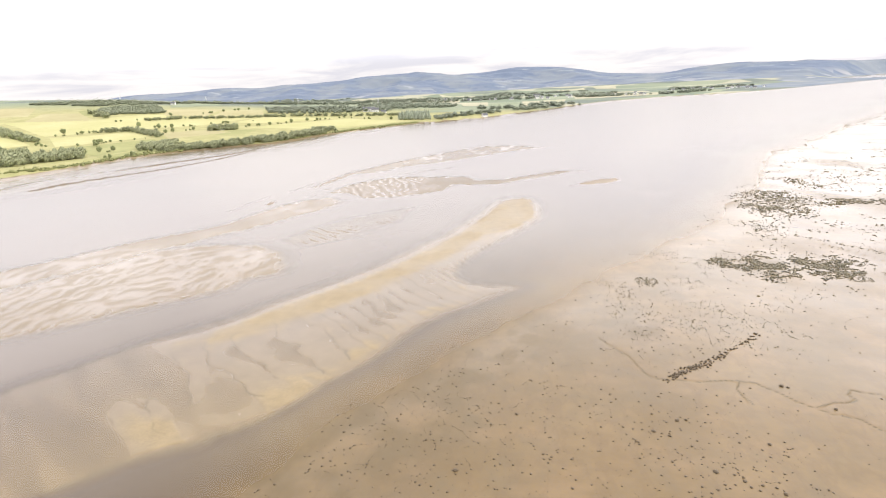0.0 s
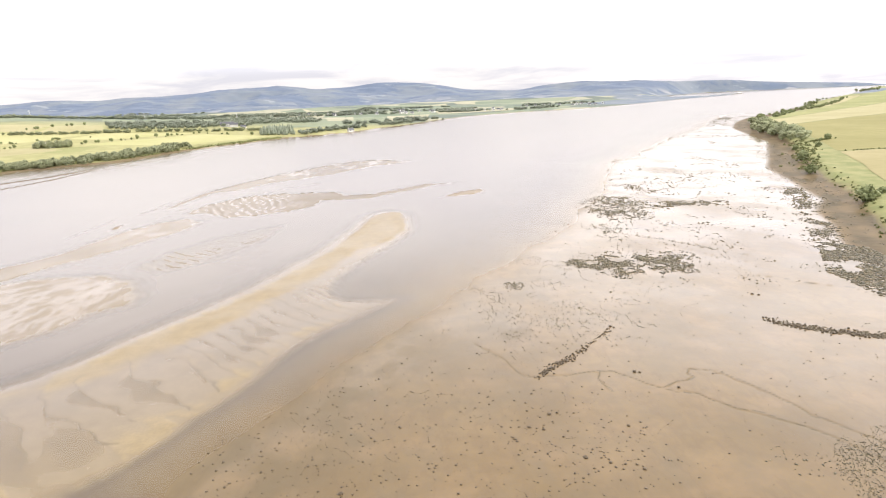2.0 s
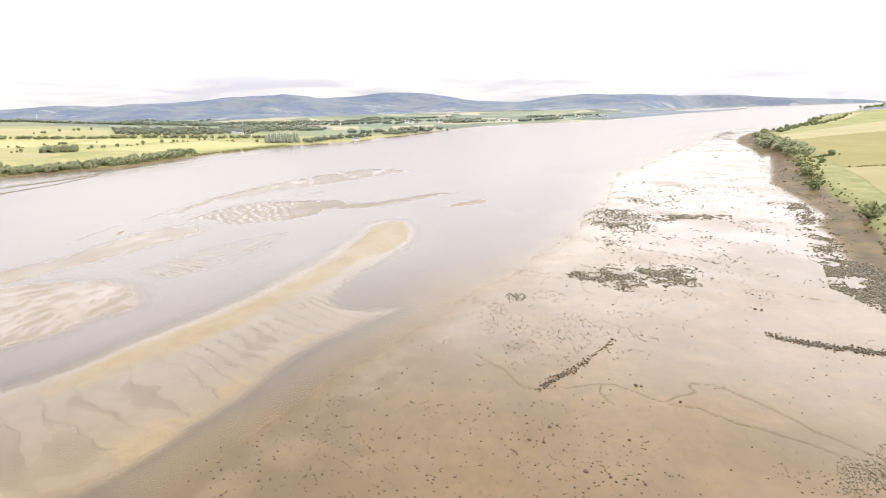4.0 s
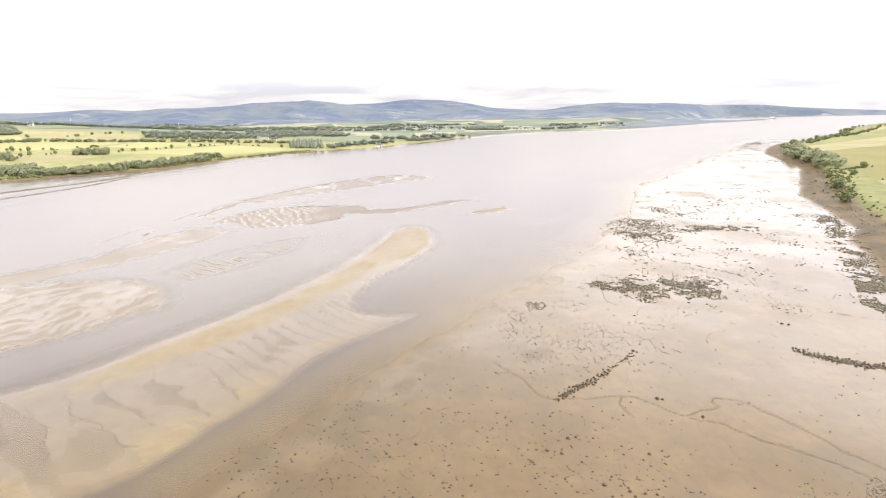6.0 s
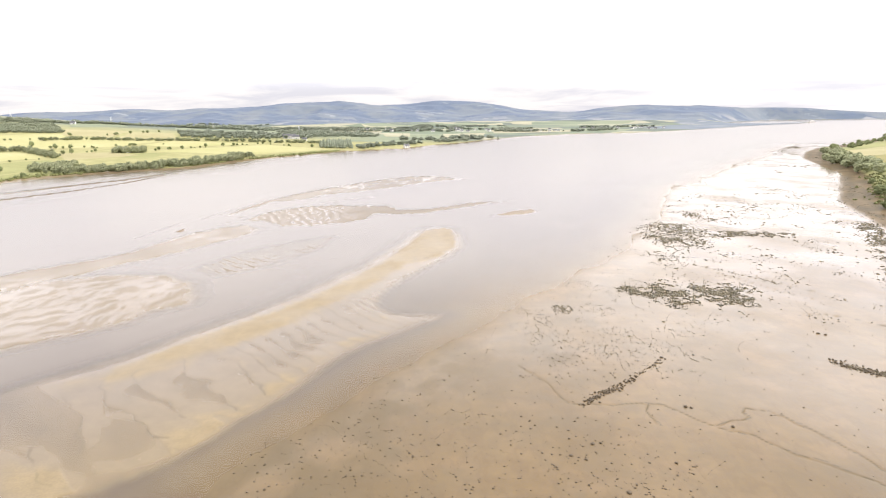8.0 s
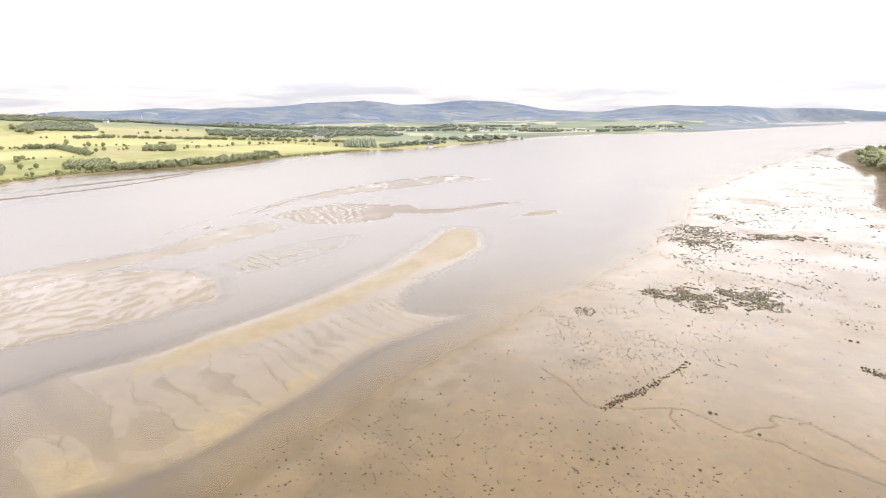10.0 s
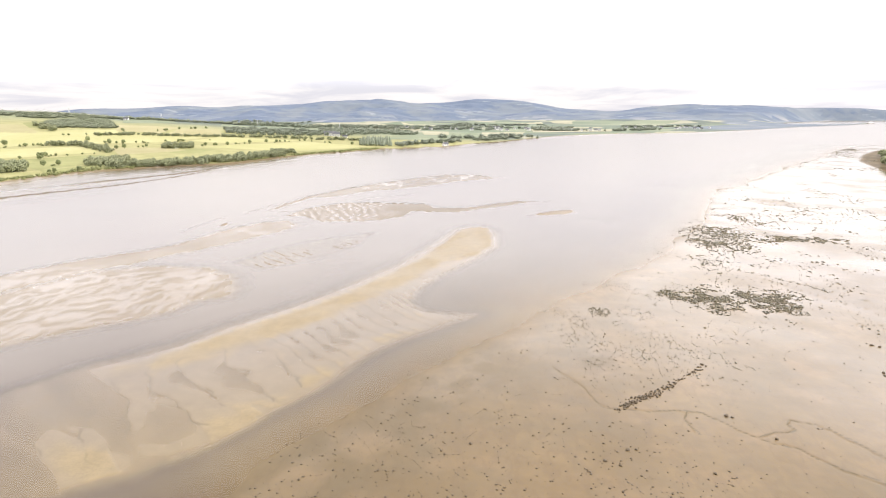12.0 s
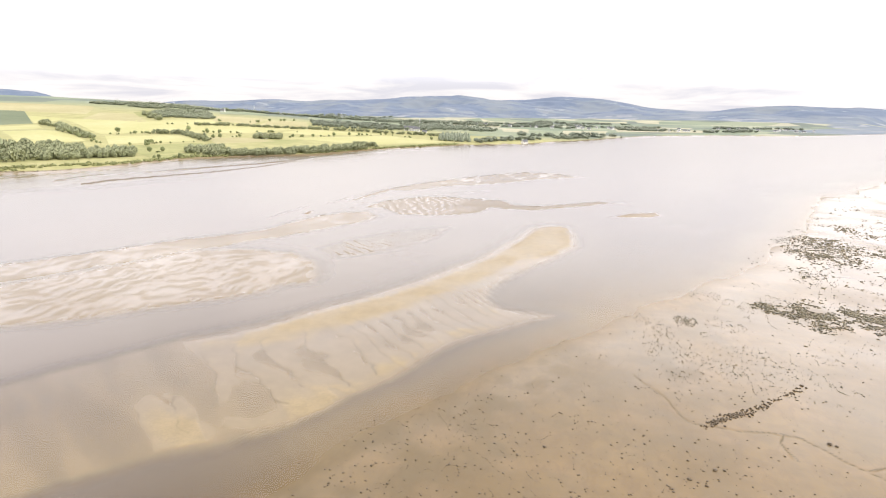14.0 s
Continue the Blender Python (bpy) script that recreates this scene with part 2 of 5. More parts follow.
BARK = speckled("bark", (0.11, 0.085, 0.06), (0.17, 0.135, 0.10), 2.0)
ROCK = speckled("weedy_rock", (0.078, 0.054, 0.028), (0.140, 0.100, 0.056), 3.0, 0.6, (0.035, 0.032, 0.018))
WEED = weed_material()
BARLEY = field_material("ripening_barley", (0.40, 0.39, 0.180), (0.46, 0.44, 0.230), (0.35, 0.345, 0.150), 0.4)
HAY = field_material("pale_cut_hay", (0.35, 0.32, 0.17), (0.42, 0.38, 0.22), (0.30, 0.285, 0.14))
STUBBLE = field_material("dry_grass", (0.30, 0.265, 0.130), (0.36, 0.315, 0.170), (0.26, 0.24, 0.105))
PASTURE = field_material("pasture", (0.26, 0.27, 0.115), (0.33, 0.33, 0.15), (0.20, 0.22, 0.09))
CROP = field_material("green_tan_crop", (0.255, 0.236, 0.098), (0.30, 0.275, 0.122), (0.22, 0.208, 0.080))
# far crops: haze of distance mixed into the colours
FAR_PALE_HAZE = field_material("hazy_stubble", (0.36, 0.345, 0.235), (0.44, 0.42, 0.30), (0.31, 0.31, 0.22))
FAR_GREEN_HAZE = field_material("hazy_meadow", (0.215, 0.250, 0.165), (0.27, 0.30, 0.20), (0.18, 0.215, 0.15))
KALE = field_material("dark_green_crop", (0.14, 0.168, 0.105), (0.18, 0.205, 0.125), (0.12, 0.145, 0.09))
WALL = speckled("white_render", (0.74, 0.73, 0.70), (0.80, 0.79, 0.76), 0.8, 0.9, (0.62, 0.60, 0.56))
SLATE = speckled("slate_roof", (0.10, 0.105, 0.115), (0.15, 0.15, 0.16), 1.5, 0.7)
GLASS = Nodes("window_glass").principled(Base_Color=(0.04, 0.05, 0.06, 1), Roughness=0.08, Specular_IOR_Level=0.6)
PAINT = speckled("door_paint", (0.10, 0.12, 0.10), (0.13, 0.15, 0.12), 2.0, 0.5)
STEEL = speckled("galvanised_steel", (0.66, 0.67, 0.68), (0.74, 0.75, 0.76), 1.0, 0.5)
# ---- the lie of the land, placed to fit the camera's view: heights in metres, water level at 0, x east, y along the estuary ----
LEFT_SHORE = [(-520, -300), (-470, 200), (-434, 340), (-400, 365), (-392, 406), (-398, 448), (-385, 500), (-372, 525),
              (-337, 566), (-291, 592), (-268, 687), (-221, 769), (-174, 847), (-76, 914), (-32, 1013), (21, 1086),
              (86, 1229), (166, 1376), (338, 1526), (500, 1551), (739, 1744), (1134, 2165), (1492, 2469), (1800, 2817),
              (1480, 2600), (1380, 2680), (1560, 3150), (2150, 3720), (2800, 3640), (3330, 3560), (4900, 3700)]
LEFT_LAND = LEFT_SHORE + [(4900, 4900), (-4900, 4900), (-4900, -4900), (-600, -4900)]
RIGHT_SHORE = [(150, -200), (150, 60), (154, 155), (169, 177), (190, 205), (204, 230), (230, 280), (296, 387),
               (330, 440), (416, 593), (478, 700), (520, 755), (645, 865), (790, 1010), (965, 1225), (1260, 1515), (1910, 2140),
               (2629, 2900), (2950, 3060)]
RIGHT_LAND = RIGHT_SHORE + [(4900, 3200), (4900, -4900), (150, -4900)]
BEACH_EDGE = [(95, -200), (92, 20), (112, 80), (136, 120), (141, 152), (158, 179), (167, 197), (186, 216), (207, 266),
              (229, 317), (328, 458), (362, 535), (398, 622), (456, 708), (522, 788), (645, 888), (780, 1030)]
BEACH = BEACH_EDGE + [(1500, 1500), (1500, -4900), (95, -4900)]
MUD_EDGE = [(-80, -200), (-46, 20), (-33, 67), (-17, 92), (-5, 110), (7, 124), (19, 143), (35, 162), (65, 202),
            (99, 255), (154, 377), (204, 440), (471, 790), (560, 900)]
MUD = MUD_EDGE + [(1500, 1500), (1500, -4900), (-80, -4900)]
# sandbars: name -> outline, height of the top, softness of the edge in metres
LONG_UPPER = [(-118, 40), (-105, 60), (-93, 77), (-82, 94), (-76, 100), (-68.6, 109), (-61.2, 120.7), (-51.6, 133), (-41.5, 152.7),
              (-29, 181.8), (-21.2, 202.6), (-16.5, 224), (-13, 242), (-7, 248)]
BARS = {
    "long": (LONG_UPPER + [(-1, 246), (4, 231), (3.7, 210), (-1.7, 194.6), (-9.2, 179), (-17.7, 166), (-22, 151), (-22, 141), (-16, 134), (-6.9, 134),
             (-1, 134), (-9.3, 125.8), (-19, 116), (-27, 105), (-32, 93.6), (-37.9, 81.3), (-43, 72), (-50.6, 65.5), (-59, 61),
             (-66, 53), (-71, 48), (-80, 34), (-100, 28)], 0.05, 9.0),
    "drowned": ([(4, 137), (12, 146), (18, 155), (27, 169), (33, 174), (27, 166), (20, 154), (14, 146), (7, 137)], -0.10, 5.0),
    "outer": ([(-230, 60), (-205, 110), (-178, 135), (-160, 158), (-150, 178), (-137, 191), (-125.5, 208), (-118, 241), (-108.6, 254), (-98.8, 262),
               (-88, 251), (-90, 240), (-97.4, 220), (-109, 199), (-118, 187), (-126, 172), (-136, 155), (-152, 130), (-172, 95), (-195, 55)], 0.09, 5.0),
    "ribbed": ([(-172, 92), (-152, 128), (-141, 146), (-134, 168), (-117, 175.5), (-94, 174), (-80.7, 162.6), (-73, 151), (-72, 143.5), (-79, 138), (-82.4, 130),
                (-91, 122), (-100, 114), (-108, 106), (-117, 99), (-128, 93), (-146, 76), (-165, 60), (-190, 55)], 0.05, 6.0),
    "low": ([(-89, 181), (-84, 195), (-71.6, 216), (-50.5, 232), (-53.9, 203), (-65.8, 183), (-78, 173)], 0.02, 4.0),
    "sliver": ([(-137.5, 231), (-137.2, 250), (-134.5, 268), (-132.8, 268), (-135, 249), (-136, 231)], 0.14, 1.6),
    "knoll": ([(-125.4, 241), (-127.5, 251), (-124.6, 256), (-122.6, 248)], 0.30, 2.0),
    "sliver_far": ([(-129, 278), (-125, 306), (-122.5, 306), (-127, 278)], 0.14, 2.0),
    "crescent": ([(-119.5, 290), (-118, 316), (-114, 347), (-99.5, 381), (-85, 411), (-60, 450), (-34, 481), (-9.5, 476), (12, 453),
                  (-21.8, 428), (-45, 396), (-63, 380), (-81, 368), (-94, 344), (-110, 336), (-114.5, 309), (-118, 290)], 0.17, 3.5),
    "braid": ([(-104, 272), (-101, 297), (-89, 314), (-70, 321), (-56, 319), (-36, 317), (-30, 303), (-15, 301), (0, 313), (17, 328), (38, 327),
               (24, 322), (3.5, 303), (-15, 287.5), (-30, 287), (-39.5, 290), (-43, 273), (-53, 263), (-66, 257), (-80, 257), (-93, 271)], 0.13, 3.0),
    "braid_top": ([(-84.6, 319), (-68, 341), (-47.9, 357), (-47, 354), (-67, 338), (-83, 317)], 0.10, 2.0),
    "islet": ([(18, 277), (33.7, 294), (46.5, 300), (48, 290), (41, 283), (29, 279)], 0.12, 2.5),
    "fleck": ([(-113.5, 262), (-112, 268), (-108, 272), (-109, 266)], 0.06, 1.5),
    "fleck_far": ([(-112, 279), (-111, 286), (-106, 290), (-107, 283)], 0.06, 1.5),
    "left_strip": ([(-350, 310), (-352, 345), (-325, 396), (-310, 433), (-289, 473), (-267, 566), (-240, 661), (-193, 748), (-187, 742), (-230, 659),
                    (-257, 564), (-277, 471), (-298, 431), (-313, 394), (-338, 352), (-340, 310)], 0.30, 2.0),
    "left_strip_low": ([(-318, 300), (-317, 331), (-285, 397), (-272, 447), (-270, 517), (-262, 516), (-264, 446), (-275, 395), (-307, 329), (-310, 300)], 0.26, 2.0),
    "far_strip": ([(-203, 690), (-154, 773), (-146, 767), (-197, 690)], 0.12, 3.0),
}
# rivulets that wander over the mudflat
CREEKS = [[(13.8, 103.7), (16.6, 99.2), (18.7, 95.6), (19.5, 91.2), (21, 88.7), (22.9, 88.2), (28.4, 87.7), (34.5, 88.1), (37.4, 87.5), (39.5, 85.3),
           (41.2, 82.5), (43.2, 80.7), (44.9, 79.4), (48.3, 77.9), (49.6, 75.5), (51.5, 72.7), (54.1, 71.5), (56.5, 68.8), (58.9, 66.5), (60.7, 64.1),
           (62, 60), (66, 52)],
          [(43.8, 80.9), (46.8, 82.3), (48.7, 82.2), (50.1, 83.4), (49.6, 84.9), (51, 86.6), (54.3, 85.3), (56.4, 82.2), (58.1, 78.9), (59.7, 75.9),
           (61.2, 71.8), (61.8, 69.3), (63.2, 67.1), (67, 61), (74, 52)],
          [(35, 88), (33.9, 85.6), (34.1, 84.1), (34.1, 81.4)],
          [(81.6, 181.6), (91, 171.4), (96.3, 163), (100.4, 154), (108, 146)], [(85, 171.3), (90.6, 159.4), (95.5, 148.8), (101, 141)],
          [(88, 131.6), (96, 131.5), (103.3, 124), (110.8, 118.3), (112, 112)]]
# low greenish stains on it, and darkening painted under seaweed beds for weed film and shade: x, y, reach, strength
STAINS_AND_SHADE = [(-9.4, 95.5, 3.6, 0.6), (-4.5, 95.6, 4.8, 0.62), (-1, 98, 4.2, 0.45), (-1.3, 103.5, 4.8, 0.62), (2.4, 102.6, 4.8, 0.6), (6, 99.5, 3.8, 0.5),
          (8.5, 95.5, 3.6, 0.45), (-14, 92, 5, 0.5), (-17, 86, 5.4, 0.5), (-22, 79, 5, 0.4), (19, 111, 6.5, 0.5), (23.2, 106.5, 5, 0.6), (16, 117, 5, 0.4), (25, 119, 7, 0.4),
          (27, 112, 4, 0.4), (33, 128, 7, 0.35), (53, 154, 4, 0.55), (65, 150, 7, 0.6), (76, 149, 6, 0.6), (84, 153, 4.5, 0.5), (70, 135, 3, 0.5),
          (81, 140, 2.4, 0.5), (29.6, 138, 3.0, 0.3), (99, 236, 9, 0.45), (110, 258, 11, 0.4), (124, 230, 6, 0.4), (153, 218, 5, 0.4), (72, 50, 11, 0.8), (66, 55, 5, 0.7), (124, 134, 14, 0.55), (132, 150, 9, 0.5), (122, 118, 10, 0.5)]
# bars that are laced with pools
LACED = ("ribbed", "low", "braid", "outer", "crescent")
# the range of hills: heights fitted to the skyline, every degree and a half round an arc about the camera
HILL_R, HILL_AZ0, HILL_STEP = 4450.0, -60.0, 1.5
HILL_H = [138, 138, 138, 138, 138, 138, 139, 141, 140, 92, 50, 48, 50, 58, 83, 100, 103, 102, 106, 111, 121, 122, 113, 110, 126, 122, 127, 132, 136, 155,
          158, 164, 165, 158, 144, 131, 141, 138, 151, 166, 166, 160, 153, 134, 114, 87, 85, 74, 67, 73, 97, 101, 109, 114, 103, 101, 94, 85, 82, 81,
          81, 80, 72, 65, 62, 59, 57, 58, 59, 60, 60, 60, 60, 60, 60, 60, 60]
rng = np.random.default_rng(7)
LATTICE = rng.random((256, 256))


def smooth(a, b, v):
    u = np.clip((v - a) / (b - a), 0, 1)
    return u * u * (3 - 2 * u)


def vnoise(x, y, size, shift=0.0):
    """Value noise, 0 to 1, with features of about that size."""
    u, v = x / size + 37.7 + shift, y / size + 11.3 + shift * 1.7
    i, j = np.floor(u).astype(int), np.floor(v).astype(int)
    a, b = u - i, v - j
    a, b = a * a * (3 - 2 * a), b * b * (3 - 2 * b)
    g = lambda p, q: LATTICE[(i + p) % 256, (j + q) % 256]
    return (g(0, 0) * (1 - a) + g(1, 0) * a) * (1 - b) + (g(0, 1) * (1 - a) + g(1, 1) * a) * b


def fbm(x, y, size, octaves=3, shift=0.0):
    total, weight, out = 0.0, 1.0, 0.0
    for k in range(octaves):
        out = out + weight * vnoise(x, y, size / 2 ** k, shift + 5.1 * k)
        total += weight
        weight *= 0.5
    return out / total


def streaks(x, y, dx, dy, width, length, zigzag=0.0):
    """Long wavering ridges that run along (dx, dy), 0 to 1; zigzag bends them into chevrons."""
    n = math.hypot(dx, dy)
    u, v = (x * dx + y * dy) / n, (x * dy - y * dx) / n
    if zigzag:
        v = v + zigzag * np.abs((u / (zigzag * 2.6) + 0.6 * fbm(x, y, 15, 2, 35.0)) % 2.0 - 1.0)
    v = v + 5.0 * (fbm(x, y, 24, 2, 33.0) - 0.5)
    return fbm(v, u * width / length, width, 2, 27.0)


def line_distance(x, y, line):
    best = np.full(np.shape(x), 1e9)
    for (ax, ay), (bx, by) in zip(line[:-1], line[1:]):
        dx, dy = bx - ax, by - ay
        u = np.clip(((x - ax) * dx + (y - ay) * dy) / (dx * dx + dy * dy), 0, 1)
        best = np.minimum(best, np.hypot(x - ax - u * dx, y - ay - u * dy))
    return best


def inside(x, y, ring):
    odd = np.zeros(np.shape(x), bool)
    for (ax, ay), (bx, by) in zip(ring, ring[1:] + ring[:1]):
        if ay != by:
            odd ^= ((ay > y) != (by > y)) & (x < (bx - ax) * (y - ay) / (by - ay) + ax)
    return odd


def inland(x, y, line, ring):
    """Metres inside the ring, negative outside."""
    d = line_distance(x, y, line)
    return np.where(inside(x, y, ring), d, -d)


def chevrons(x, y, pace, swing, step):
    """Zigzag ridges one pace apart, 0 to 1, that swing to and fro every step metres."""
    bend = np.abs((y / step + 0.9 * fbm(x, y, 14, 2, 35.0)) % 2.0 - 1.0)
    u = (x + swing * bend + 4.0 * (fbm(x, y, 11, 3, 36.0) - 0.5)) / pace % 1.0
    return 1 - np.abs(2 * u - 1)


def laced(name, x, y):
    """Where a bar's sand stands clear of its pools, 0 to 1."""
    if name == "low":
        u = ((0.64 * x + 0.77 * y + 2.5 * (fbm(x, y, 8, 2, 38.0) - 0.5)) / 3.4) % 1.0
        return smooth(0.50, 0.80, 1 - np.abs(2 * u - 1)) * smooth(0.34, 0.52, fbm(x, y, 7, 2, 39.0))
    if name == "braid":
        ridge = smooth(0.26, 0.58, chevrons(x, y, 4.3, 5.0, 8.0))
        return np.maximum(ridge, smooth(-60, -52, x) * smooth(0.36, 0.46, fbm(x, y, 9, 3, 37.0) + 0.2 * smooth(-46, -36, x)))
    if name == "crescent":
        return np.maximum(smooth(0.30, 0.46, fbm(x * 1.6, y * 0.6, 7, 3, 40.0)), smooth(-80, -95, x))
    along_it = streaks(x, y, 0.12, 1.0, 1.15, 6.5, 2.0)
    across = streaks(x, y, 0.85, 0.52, 1.7, 6.0, 1.6)
    part_of = smooth(0.40, 0.62, fbm(x, y, 22, 2, 34.0) + 0.25 * smooth(150, 172, y))
    rib = along_it * (1 - part_of) + across * part_of
    rib = 0.5 + 1.25 * (0.8 * rib + 0.2 * fbm(x, y, 4.0, 3, 36.0) - 0.5)
    if name == "outer":
        clear = smooth(165, 178, y) * smooth(232, 215, y)
        return np.maximum(smooth(0.40, 0.58, rib), 0.75 * clear)
    return smooth(0.42, 0.62, rib + 0.10 * (fbm(x, y, 30, 2, 15.0) - 0.5))


def long_bar(x, y, d):
    """The long bar: a bare crest along its channel side, then ribs of sand with water between them, a low rim, and drowned swirls at one end."""
    du = line_distance(x, y, LONG_UPPER)
    axis = 0.73 * x + 0.68 * y
    pace = np.interp(axis, [-400, 10, 40, 75, 110, 400], [-57, 1.5, 5.7, 13.0, 25.0, 125.0])
    ph = 1.15 * pace + 1.7 * (fbm(x, y, 17, 3, 6.6) - 0.5) + 0.6 * (fbm(x, y, 5.5, 3, 16.6) - 0.5)
    saw = ph % 1.0
    rib = np.where(saw < 0.16, saw / 0.16, (1 - saw) / 0.84)
    tip = smooth(165, 205, y)
    crest = smooth(-0.5, 6.5, du) * smooth(17, 7.0, du + 4.0 * (fbm(x, y, 13, 3, 43.0) - 0.5)) * smooth(82, 118, y)
    crest = np.maximum(crest, tip * smooth(0, 4, d))
    rim = smooth(0.0, 2.0, d) * smooth(9, 2.5, d) * smooth(150, 120, y) * smooth(52, 80, y)
    swirl = fbm(0.55 * x + 0.83 * y + 6 * (fbm(x, y, 16, 2, 45.0) - 0.5), (x - y) * 0.11, 4.2, 3, 46.0)
    mid = (1 - crest) * (1 - tip)
    h = -0.012 + 0.15 * crest + 0.045 * rim \
        + mid * ((rib - 0.45) * (0.016 + 0.018 * smooth(66, 90, y)) + 0.07 * (fbm(x, y, 7, 4, 17.0) - 0.42) + 0.012) \
        + mid * (0.20 * (swirl - 0.52) + 0.05 * smooth(0.54, 0.57, swirl) * smooth(16, 4, d)) * smooth(98, 72, y) - 0.035 * smooth(88, 56, y) - 0.035 * smooth(-18, -5, x) * smooth(140, 134, y)
    drowned = np.clip(smooth(-60, -78, x + 0.25 * (y - 80)) * smooth(112, 90, y) + smooth(70, 56, y), 0, 1)
    h = h * (1 - 0.9 * drowned) + drowned * (-0.036 + 0.09 * (swirl - 0.5) + 0.03 * smooth(0.53, 0.58, swirl) * smooth(14, 4, d))
    h = np.minimum(h, -0.010 + 0.2 * (1 - drowned))
    h = np.where(d > 2, np.maximum(h, -0.024 - 0.06 * drowned), h)
    # dark line at each rib's steep foot: painted slip-face shade and drained silt
    thread = smooth(0.045, 0.014, np.abs(saw - 0.03)) * mid * smooth(-76, -62, x + 0.3 * (100 - y)) * smooth(6, 9, du) * smooth(0.32, 0.46, fbm(x, y, 9, 3, 44.0)) * smooth(62, 74, y) * smooth(150, 130, y) * (d > 2.5)
    comb = 2.4 * (rib - 0.5) * smooth(128, 150, y) * smooth(215, 195, y) * smooth(8, 14, du)
    return h, thread, comb


def terrain(x, y):
    """Heights and ground cover at many places: z, sand, wet, land, hill, brown of weed and painted shade."""
    x, y = np.asarray(x, float), np.asarray(y, float)
    reach = np.hypot(x, y)
    wob = (fbm(x, y, 60, 3) - 0.5) * np.clip(reach / 22, 3, 12) + (fbm(x, y, 9, 3, 3.3) - 0.5) * 2.5
    dm = inland(x, y, MUD_EDGE, MUD) + wob
    dl = inland(x, y, LEFT_SHORE, LEFT_LAND) + wob * 0.5
    db = inland(x, y, BEACH_EDGE, BEACH) + wob * 0.35
    dr = inland(x, y, RIGHT_SHORE, RIGHT_LAND) + (fbm(x, y, 14, 3, 8.0) - 0.5) * 6
    bed = -0.95 + 0.25 * fbm(x, y, 50, 3, 2.0)
    z = bed
    # mudflat of the near shore: shelves up out of the channel, nearly level after that
    flat = np.clip(dm * (0.008 + 0.009 * smooth(150, 100, y)), -2, 0.10) + np.clip(dm, 0, 120) * 0.0012 + (fbm(x, y, 22, 3, 6.0) - 0.5) * 0.10 \
        + (fbm(x, y, 3.2, 2, 1.0) - 0.5) * 0.03 * smooth(10, 24, dm)
    z = np.maximum(z, flat)
    sand, wet = np.zeros(np.shape(x)), smooth(-10, 4, dm) * (0.74 + 0.18 * smooth(150, 260, reach) + (0.26 - 0.18 * smooth(150, 260, reach)) * smooth(0.0, 0.13, flat))
    pools, gutters, wrack = (np.zeros(np.shape(x)) for _ in range(3))
    for line in CREEKS:
        c = line_distance(x + 0.7 * (vnoise(x, y, 2.0, 3.0) - 0.5), y + 0.7 * (vnoise(x, y, 2.0, 9.0) - 0.5), line)
        z = z - 0.03 * smooth(0.30, 0.05, c)
        wet = wet * (1 - 0.7 * smooth(0.24, 0.06, c))
    # sandbars
    for name, (ring, top, soft) in BARS.items():
        d = inland(x, y, ring + ring[:1], ring)
        fine = min(soft, 4) if soft < 6 else 1.2
        d = d - (1.0 if "left_strip" in name else 0.0)
        d = d + (fbm(x, y, 18, 3, 4.4) - 0.5) * min(soft, 5) * 0.7 + (fbm(x, y, 4, 2, 9.4) - 0.5) * fine * 0.7
        if name == "long":
            h, gutters, comb = long_bar(x, y, d)
            d = d + comb
            lift = smooth(-14, 0, d)
            h = np.where(d < 0, np.minimum(h, -0.01) + d * (0.010 + 0.034 * smooth(9, 20, line_distance(x, y, LONG_UPPER))), h)
            damp = 0.84 - 0.36 * smooth(0.02, 0.13, h) - 0.15 * smooth(0.02, 0.07, h) * smooth(0.45, 0.62, fbm(x + 0.5 * y, (y - 0.5 * x) * 2.2, 9, 4, 49.0))
        elif name in LACED:
            lift = smooth(-1.4 * soft, 0.4 * soft, d)
            ridge = laced(name, x, y)
            h = (-0.13 if name == "low" else 0.006) + (0.45 * top + (0.19 if name == "low" else 0.02)) * ridge + 0.02 * (fbm(x, y, 6, 2, 18.0) - 0.5) * ridge - 0.035 * smooth(soft, -0.5 * soft, d)
            damp = 0.92 - {"crescent": 0.30, "braid": 0.42, "outer": 0.34, "low": 0.34}.get(name, 0.36) * ridge
            pools = np.maximum(pools, lift * ridge * {"ribbed": 0.62, "outer": 0.7}.get(name, 1.0))
        else:
            lift = smooth(-soft, soft, d)
            h = top * np.ones(np.shape(x))
            damp = 0.2 if "strip" in name else 0.45
        bar = bed * (1 - lift) + h * lift
        if "strip" in name:
            wrack = np.maximum(wrack, lift)
        sand = np.maximum(sand, lift * {"long": 1.0, "ribbed": 0.45, "outer": 0.5, "low": 0.3, "braid": 0.2, "crescent": 0.1, "islet": 0.4}.get(name, 0.0))
        wet = np.where((lift > 0.3) & (bar > z - 0.05), damp, np.maximum(wet, lift * damp))
        z = np.where(lift > 0.001, np.maximum(z, bar), z)
    # beach and banks of the near shore
    z = np.where(db > -3, np.maximum(z, 0.10 + (db + 3) * 0.035 + 0.10 * (fbm(x, y, 5, 3, 21.0) - 0.5)), z)
    # film thinned by distance from the camera, to brown the nearest mud
    wet = wet * (1 - 0.9 * smooth(-5, -1, db)) * (0.55 + 0.45 * smooth(60, 125, reach))
